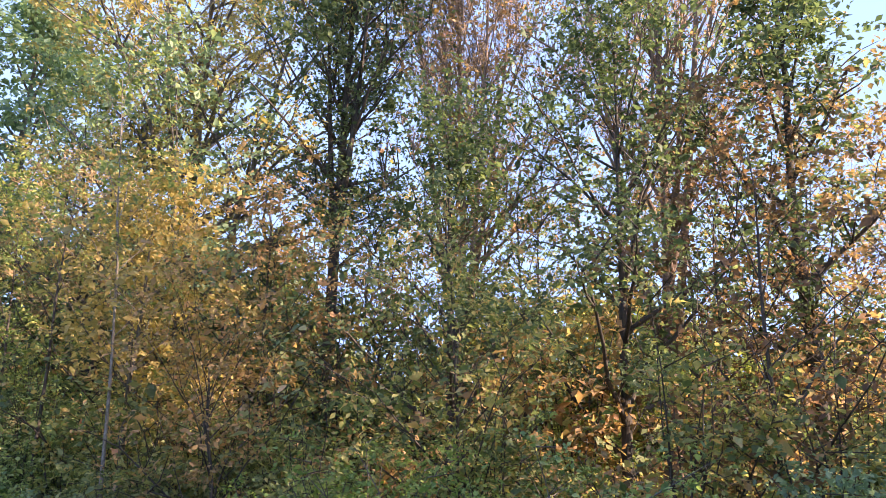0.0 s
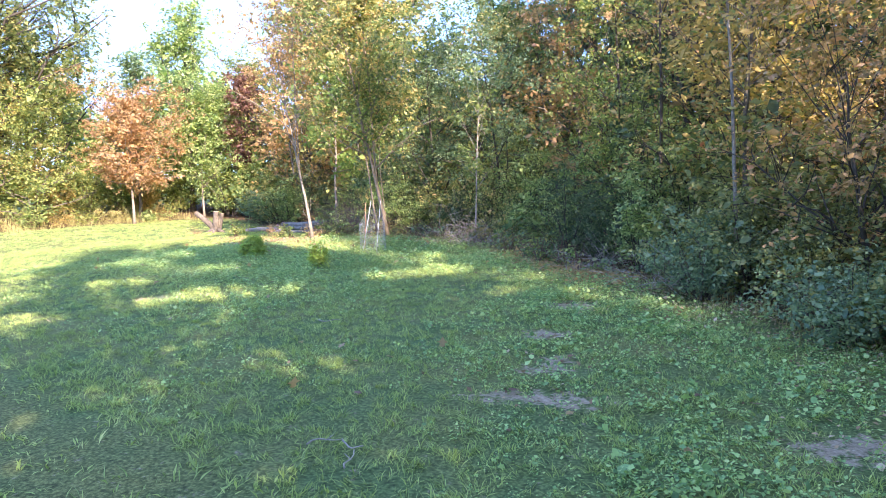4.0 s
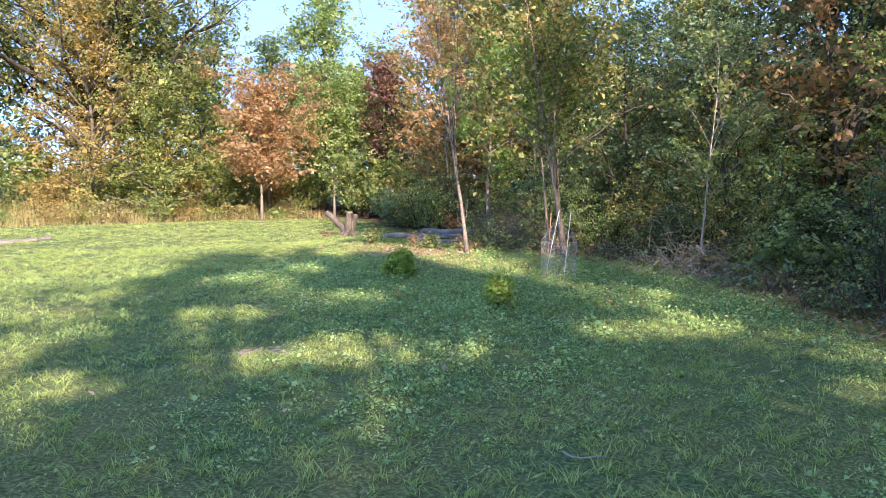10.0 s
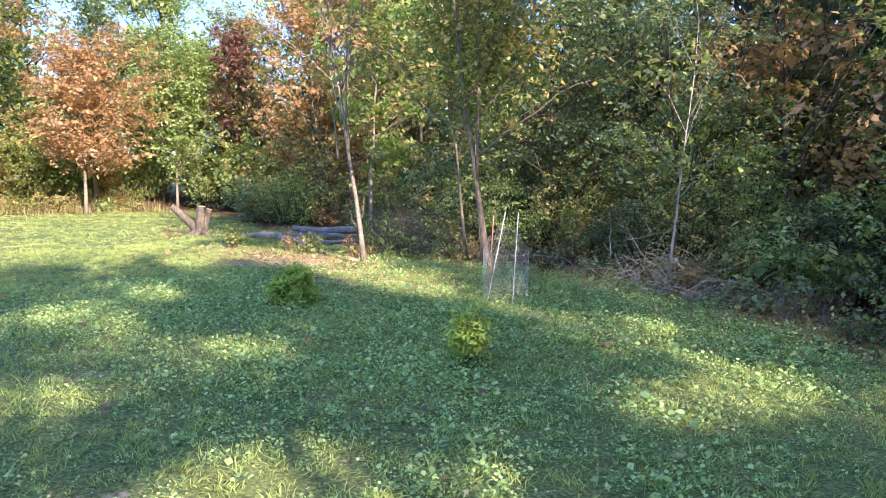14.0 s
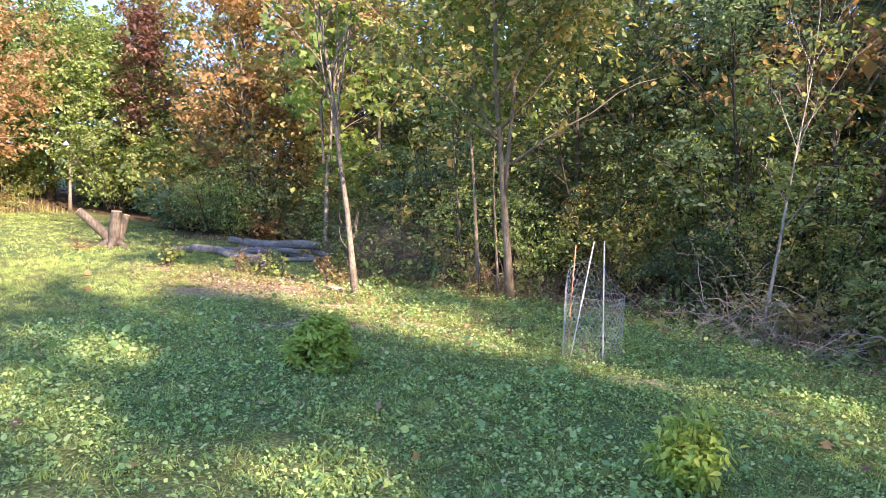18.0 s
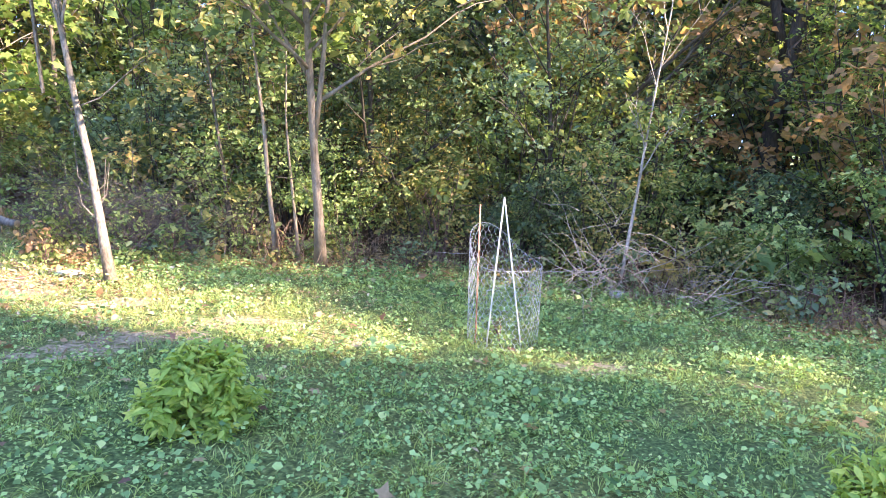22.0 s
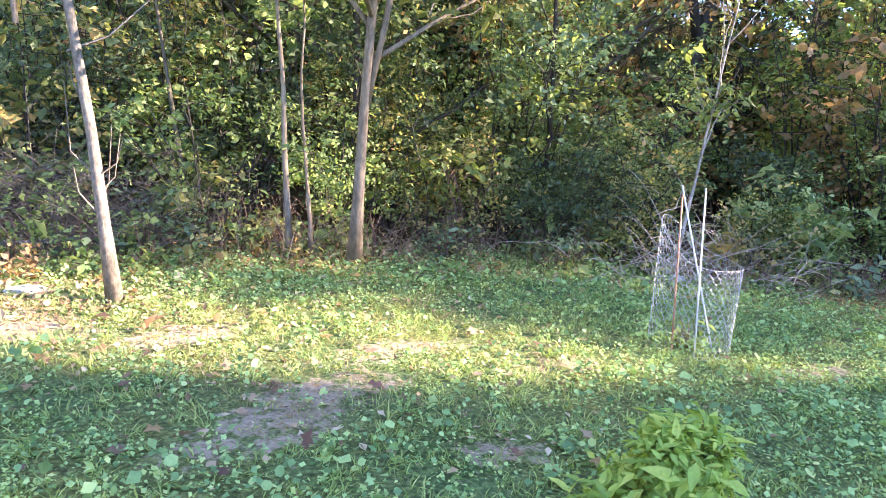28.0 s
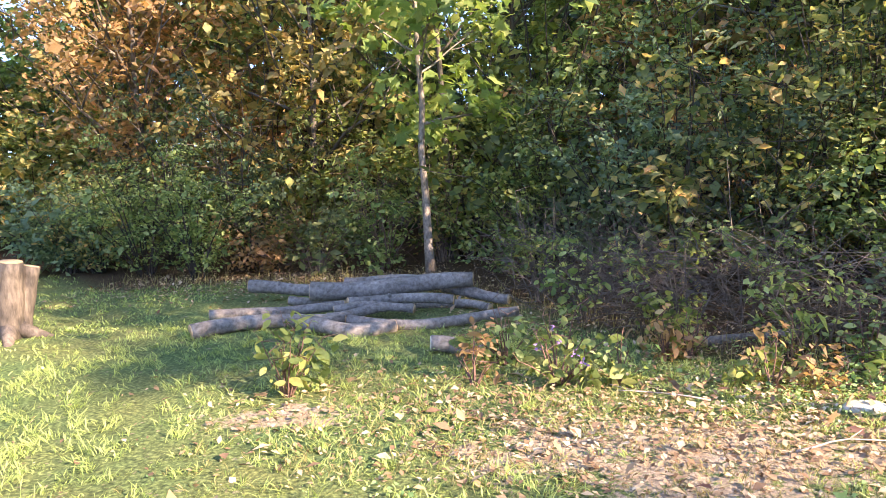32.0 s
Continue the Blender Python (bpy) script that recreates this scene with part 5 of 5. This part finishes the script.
def tufts(rng, x, y, per, height, width, radius):
    """Blades in tufts: each tuft has its own height and leans its own way."""
    k = np.repeat(np.arange(len(x)), per)
    n = len(k)
    a, out = rng.uniform(0, 2 * np.pi, n), radius * np.sqrt(rng.uniform(0, 1, n))
    bx, by = x[k] + out * np.cos(a), y[k] + out * np.sin(a)
    lean = rng.normal(0, 0.45, (len(x), 2))[k] + rng.normal(0, 0.5, (n, 2))
    u = np.concatenate([lean, np.full((n, 1), 1.0)], 1)
    u /= np.linalg.norm(u, axis=1, keepdims=True)
    fz = rng.uniform(0, 2 * np.pi, n)
    v = np.stack([np.cos(fz), np.sin(fz), 0 * fz], 1)
    h = (height * np.exp(rng.normal(0, 0.3, len(x)))[k] * rng.uniform(0.55, 1.2, n))[:, None]
    w = (width * np.exp(rng.normal(0, 0.25, n)))[:, None]
    at = np.stack([bx, by, ground_z(bx, by) - 0.004], 1)
    mid = at + 0.5 * h * u
    tip = at + h * u + np.concatenate([lean, np.full((n, 1), -0.15)], 1) * h * 0.35
    V = np.stack([at, mid + 0.5 * w * v, tip, mid - 0.5 * w * v], 1)
    base = (np.arange(n) * 4)[:, None]
    return V.reshape(-1, 3), [np.concatenate([base + np.array([[0, 1, 3]]), base + np.array([[1, 2, 3]])])]


rng_g = np.random.default_rng(8)
clumps = []
for n, per, x0, x1, y0, y1, hh, ww, rr in ((31000, 13, -22, -0.5, 2.0, 13.6, 0.057, 0.006, 0.05), (9000, 7, -31.5, -22, 1.5, 16, 0.045, 0.014, 0.08), (6500, 7, -31.5, -1, -3.0, 2.4, 0.05, 0.012, 0.08)):
    x, y = scatter(rng_g, n, x0, x1, y0, y1)
    keep = (rng_g.random(n) > inside_woods(x, y)) & (rng_g.random(n) > 0.85 * bare_at(x, y)) & (rng_g.random(n) < 0.8 + 0.4 * wave(x, y, 1.6, 3.0))
    clumps.append(tufts(rng_g, x[keep], y[keep], per, hh, ww, rr))
v, f = joined(clumps)
x, y = scatter(rng_g, 5200, -20, -11.5, 8.8, 12.6)
keep = rng_g.random(len(x)) < dry_at(x, y) * 0.8
vd, fd = tufts(rng_g, x[keep], y[keep], 7, 0.05, 0.005, 0.05)
tagged(mesh_object("dry_grass", vd, fd, STRAW), "thin straw-coloured grass in the worn strip of lawn", "grass", kind="stuff")
tagged(mesh_object("lawn_grass", v, f, GRASS), "short green lawn grass", "grass", kind="stuff")


def weed_patch():
    """Low broad-leaved plants: rosettes of rounded leaves, thick near the wood, thinner out on the lawn."""
    n = 66000
    x, y = scatter(rng_g, n, -21, 0.5, 2.2, 13.2)
    thick = step(8.6, 5.6, edge(x) - y) * step(-18.0, -15.8, x) * step(-6.5, -9.0, x)
    east = step(-7.5, -5.5, x) * step(5.4, 3.2, edge(x) - y)
    chance = 0.1 + (0.45 + 0.45 * step(-9.0, -11.0, x)) * thick + 0.3 * east + 0.2 * step(3.0, 1.0, edge(x) - y) + 0.4 * wave(x, y, 1.1, 5.0) + 0.45 * wave(x, y, 3.1, 1.0)
    chance = chance * (0.25 + 0.75 * step(-18.0, -15.0, x)) * (1 - 0.6 * dry_at(x, y))
    keep = (rng_g.random(n) < chance) & (rng_g.random(n) > inside_woods(x, y) * 0.8) & (rng_g.random(n) > bare_at(x, y) * 0.75)
    x, y, lush = x[keep], y[keep], np.maximum(thick, east)[keep]
    size = np.exp(rng_g.normal(0, 0.3, len(x))) * (0.75 + 0.45 * lush * (1 + 0.5 * wave(x, y, 2.3, 4.0)))
    groups = []
    for shape, per, leaf, share in ((LEAF_QUAD, 9, 0.014, rng_g.random(len(x)) < 0.8), (LEAF_LOBED, 4, 0.0185, rng_g.random(len(x)) < 0.1), (LEAF_ROUND, 5, 0.0175, rng_g.random(len(x)) < 0.2)):
        k = np.repeat(np.flatnonzero(share), per)
        big = size[k]
        a = rng_g.uniform(0, 2 * np.pi, len(k))
        out = 0.03 * big * np.sqrt(rng_g.uniform(0, 1, len(k)))
        px, py = x[k] + out * np.cos(a), y[k] + out * np.sin(a)
        at = np.stack([px, py, ground_z(px, py) + 0.008 + 0.06 * big * rng_g.uniform(0.05, 1, len(k)) ** 1.3], 1)
        tip = np.stack([np.cos(a), np.sin(a), rng_g.normal(0.2, 0.45, len(k))], 1)
        tip /= np.linalg.norm(tip, axis=1, keepdims=True)
        side = np.cross(np.array([[0, 0, 1.0]]), tip) + rng_g.normal(0, 0.5, (len(k), 3))
        side -= tip * (side * tip).sum(1, keepdims=True)
        side /= np.linalg.norm(side, axis=1, keepdims=True)
        up = np.cross(tip, side)
        s = (leaf * big * np.exp(rng_g.normal(0, 0.3, len(k))))[:, None, None]
        tv, tf = shape
        V = at[:, None, :] + s * (tv[None, :, 0:1] * tip[:, None, :] + tv[None, :, 1:2] * side[:, None, :] + tv[None, :, 2:3] * up[:, None, :])
        groups.append((V.reshape(-1, 3), [(tf[None] + (np.arange(len(k)) * len(tv))[:, None, None]).reshape(-1, 3)]))
    v, f = joined(groups)
    return tagged(mesh_object("ground_weeds", v, f, WEED), "broad-leaved clover and ground-ivy in the lawn", "weeds", kind="stuff")


weed_patch()


def fallen_leaves():
    n = 22000
    x = rng_g.uniform(-24, 2, n)
    y = edge(x) + rng_g.normal(0.3, 0.75, n)
    k = 900
    x = np.concatenate([x, rng_g.uniform(-22, -1, k), rng_g.normal(-17.3, 1.2, 4500)])
    y = np.concatenate([y, rng_g.uniform(3, 12.5, k), rng_g.normal(11.4, 0.5, 4500)])
    dx, dy = scatter(rng_g, 9000, -20, -11.5, 8.8, 12.6)
    keep = rng_g.random(9000) < 0.55 * dry_at(dx, dy) * (0.6 + 0.6 * wave(dx, dy, 3.0, 1.0))
    x, y = np.concatenate([x, dx[keep]]), np.concatenate([y, dy[keep]])
    for bx, by, a, b, turn in BARE[:-1]:
        m = int(420 * a * b) + 14
        x, y = np.concatenate([x, bx + rng_g.normal(0, 0.6 * max(a, b), m)]), np.concatenate([y, by + rng_g.normal(0, 0.6 * max(a, b), m)])
    at = np.stack([x, y, ground_z(x, y) + rng_g.uniform(0.008, 0.035, len(x))], 1)
    v, f = leaf_cloud(rng_g, at, 0.03, LEAF_PLAIN, 0.75, 0.0, 0.45)
    return tagged(mesh_object("fallen_leaves", v, f, DEAD), "dry brown leaves fallen along the wood's edge", "leaves", kind="stuff")


fallen_leaves()


def red_litter():
    n = 5200
    x = np.concatenate([rng_g.uniform(-9.8, -5.5, n - 1500), rng_g.uniform(-16.0, -12.5, 1500)])
    y = edge(x) + rng_g.normal(-0.05, 0.3, n)
    at = np.stack([x, y, ground_z(x, y) + rng_g.uniform(0.01, 0.05, n)], 1)
    v, f = leaf_cloud(rng_g, at, 0.05, LEAF_PLAIN, 0.65, 0.0, 0.4)
    return tagged(mesh_object("fallen_leaves", v, f, RUST), "red-brown leaves fallen among twigs at the wood's edge", "leaves", kind="stuff")


red_litter()


def tall_grass():
    n = 42000
    x = rng_g.uniform(-36, -31.0, n)
    y = rng_g.uniform(-8, 17, n)
    keep = rng_g.random(n) < (0.4 + 0.6 * wave(x, y, 1.4, 0.6)) * (1 - 0.65 * step(6.5, 10.5, y))
    x, y = x[keep], y[keep]
    k = (0.2 + 0.45 * step(-31.2, -33.5, x)) * (1 + 0.5 * wave(x, y, 2.3, 1.0))
    low = blades(rng_g, x, y, k[:, None, None], 0.014, 0.45)
    x2 = rng_g.uniform(-24, 0, 5000)
    y2 = edge(x2) + rng_g.normal(0.25, 0.25, 5000)
    v, f = joined([low, blades(rng_g, x2, y2, 0.14, 0.006, 0.45)])
    return tagged(mesh_object("tall_grass", v, f, STRAW), "tall dry golden grass at the edge of the lawn", "grass", kind="stuff")


tall_grass()
rng_f = np.random.default_rng(12)
for k in range(20):
    y = -7.0 + 1.2 * k + rng_f.uniform(-0.4, 0.4)
    leaf = (LIME, STRAW, GREEN, GOLD)[k % 4]
    shrub(-32.4 + rng_f.uniform(-0.7, 0.5), y, rng_f.uniform(0.45, 0.9), rng_f.uniform(0.6, 0.9), "clump of tall weeds on the lawn's far edge", leaf, STALK, 700, 0.1, 7000 + k, 14, LEAF_SLIM, "weeds", "weeds", "weeds on the far edge", sigma=0.12, low=0.0)

# ---- leafy weeds and seedlings under the trees ----
rng_k = np.random.default_rng(41)
for k in range(60):
    x = rng_k.uniform(-16.6, -6.0)
    y = float(edge(x)) + rng_k.uniform(-0.25, 0.45)
    leaf, words = ((GREEN, "leafy green weed under the trees"), (LIME, "yellow-green seedling under the trees"), (MIXED, "browning weed under the trees"), (BLUE, "grey-green weed under the trees"))[k % 4]
    shrub(x, y, rng_k.uniform(0.2, 0.6), rng_k.uniform(0.12, 0.25), words, leaf, STALK, int(rng_k.uniform(60, 150)), rng_k.uniform(0.04, 0.07), 8100 + k, 7, (LEAF_OVAL, LEAF_PLAIN)[k % 2], "weed", "weed", "weeds under the trees", sigma=0.05, low=0.1)
for k in range(16):
    x = rng_k.uniform(-19.2, -15.6)
    y = rng_k.uniform(11.9, 12.9)
    leaf, words = ((GREEN, "leafy green weed in leaf litter"), (LIME, "yellow-green weed in leaf litter"), (RUST, "rust-brown weed in leaf litter"))[k % 3]
    shrub(x, y, rng_k.uniform(0.15, 0.45), rng_k.uniform(0.12, 0.25), words, leaf, STALK, int(rng_k.uniform(60, 150)), rng_k.uniform(0.04, 0.065), 8200 + k, 7, (LEAF_OVAL, LEAF_PLAIN)[k % 2], "weed", "weed", "weeds in the leaf litter", sigma=0.05, low=0.05)

for k, (x, y, h, w, leaf) in enumerate([(-16.3, 12.75, 0.8, 0.5, GREEN), (-17.1, 13.35, 0.9, 0.55, LIME), (-15.5, 12.95, 0.7, 0.45, BLUE), (-17.9, 13.9, 0.9, 0.5, GREEN), (-16.6, 13.9, 1.3, 0.6, GREEN), (-15.2, 13.3, 1.0, 0.5, MIXED), (-18.4, 14.9, 1.2, 0.6, LIME)]):
    shrub(x, y, h, w, "leafy low shrub growing through dead stems", leaf, BARK, 330, 0.06, 8300 + k, 10, LEAF_OVAL if k % 2 else LEAF_PLAIN, group="shrubs among the dead stems", sigma=0.1, low=0.1)

# ---- plants that stand out at the wood's edge ----
shrub(-8.9, 12.35, 0.9, 0.5, "broad-leaved pale green plant at the wood's edge", LIME, STALK, 150, 0.11, 71, 12, LEAF_LOBED, "plant", "plant", sigma=0.1, low=0.3)
shrub(-9.45, 12.75, 1.15, 0.75, "broad-leaved green plant at the wood's edge", GREEN, STALK, 300, 0.13, 72, 12, LEAF_LOBED, "plant", "plant", sigma=0.12, low=0.25)
shrub(-12.7, 13.05, 1.5, 0.42, "slender shrub with yellowing leaves", LIME, STALK, 420, 0.085, 73, 9, LEAF_OVAL, "shrub", "shrub", sigma=0.1, low=0.35)
shrub(-10.5, 12.05, 0.6, 0.25, "yellow-leaved seedling among dead twigs", GOLD, STALK, 60, 0.1, 74, 6, LEAF_LOBED, "seedling", "seedling", sigma=0.06, low=0.3)
shrub(-4.2, 8.5, 1.05, 0.75, "low dense grey-green shrub beside the lawn", BLUE, BARK, 6000, 0.042, 75, 22, sigma=0.12, low=0.0)
shrub(-0.6, 6.4, 1.7, 1.1, "mound of green vines beside the lawn", MAPLE, BARK, 11000, 0.042, 76, 30, sigma=0.16, low=0.0)
shrub(-2.3, 7.2, 0.75, 0.9, "low mound of grey-green and browning vines", BLUE, BARK, 6000, 0.042, 77, 22, sigma=0.14, low=0.0)
shrub(1.2, 6.0, 2.0, 1.2, "mound of green vines beside the lawn", GREEN, BARK, 9000, 0.042, 78, 26, sigma=0.16, low=0.0)


for k, (x, y, h, leaf) in enumerate([(-16.2, 15.0, 2.3, DEEP), (-17.5, 15.9, 2.5, BLUE), (-15.2, 14.7, 2.2, GREEN), (-18.6, 16.6, 2.2, GREEN), (-16.9, 16.4, 3.2, BLUE), (-15.0, 15.9, 3.2, DEEP)]):
    shrub(x, y, h, 1.0, "leafy green shrub behind a tangle of dead stems", leaf, BARK_DARK, 3000, 0.062, 8400 + k, 16, group="shrubs behind the dead stems", sigma=0.17, low=0.05)

for k, (x, y, h, w) in enumerate([(-7.5, 12.7, 3.3, 1.0), (-6.5, 12.0, 2.9, 0.95), (-8.0, 13.8, 3.6, 1.0), (-5.4, 11.4, 2.6, 0.9)]):
    shrub(x, y, h, w, "tall shrub with fresh green leaves at the wood's edge", MAPLE if k % 2 == 0 else GREEN, BARK_DARK, 6500, 0.05, 8450 + k, 18, LEAF_OVAL if k == 0 else LEAF_PLAIN, group="fresh green shrubs", sigma=0.17, low=0.1)

for k, (x, y, h, leaf) in enumerate([(-21.6, 16.6, 1.1, WILLOW), (-20.7, 16.9, 1.3, GREEN), (-22.5, 16.9, 1.0, TAN), (-19.0, 16.6, 1.2, GREEN), (-20.0, 17.4, 1.7, MIXED), (-21.2, 17.8, 1.8, GREEN), (-22.4, 18.0, 1.7, WILLOW)]):
    shrub(x, y, h, 0.75, "straggly shrub with sparse leaves behind the logs", leaf, TWIG_BROWN, 1100, 0.07, 8500 + k, 16, group="shrubs behind the logs", sigma=0.15, low=0.05)

# ---- single large leaves lying on the lawn ----
rng_l = np.random.default_rng(23)
LEAF_COLOURS = (RUST, DEAD, RUST, PLUM)
leaf_models = []
for k in range(8):
    v, f = leaf_cloud(rng_l, np.zeros((1, 3)), 0.08, LEAF_LOBED, 0.97, 0.0, 0.05)
    v[:, 2] += 0.25 * np.hypot(v[:, 0], v[:, 1]) ** 1.3 * rng_l.uniform(0.4, 1.2)
    v[:, 2] -= v[:, 2].min()
    leaf_models.append((v, f))
for k in range(215):
    x = rng_l.uniform(-20, -2) if k < 80 else rng_l.uniform(-17.5, -9.5)
    y = float(edge(x)) - abs(rng_l.normal(0, 3.6)) - 0.3
    if y < 3.0:
        y = rng_l.uniform(3.2, 7.5)
    v, f = leaf_models[k % 8]
    ob = mesh_object("fallen_leaf", v * rng_l.uniform(0.65, 1.2), f, LEAF_COLOURS[int(rng_l.integers(0, 4))])
    ob.matrix_world = pose(x, y, float(ground_z(x, y)) + 0.028, 0, 0, rng_l.uniform(0, 360))
    tagged(ob, "large dry red-brown leaf fallen on the lawn", "leaf", "single leaves on the lawn")


# ---- twigs lying on the lawn ----
for k, (x, y, L, a) in enumerate(((-4.05, 2.7, 0.22, 70), (-3.7, 2.6, 0.26, 140), (-3.85, 2.75, 0.16, 20), (-6.9, 5.0, 0.25, 30), (-11.9, 6.9, 0.2, 100), (-16.6, 11.2, 0.5, 20), (-17.4, 11.9, 0.6, 160))):
    t = np.linspace(0, 1, 6)
    p = np.stack([L * (t - 0.5), 0.03 * np.sin(4 * t + k), 0.03 + 0.01 * np.sin(6 * t + k)], 1)
    fork = np.stack([p[3], p[3] + [0.25 * L, 0.14 * L, 0.012]])
    v, f = tubes([(p, 0.006 * np.linspace(1, 0.5, 6)), (fork, np.array([0.004, 0.002]))], 6)
    ob = mesh_object("twig", v, f, TWIG, smooth=True)
    ob.matrix_world = pose(x, y, float(ground_z(x, y)), 0, 0, a)
    tagged(ob, "pale dry forked twig lying on the lawn", "twig", "twigs on the lawn")
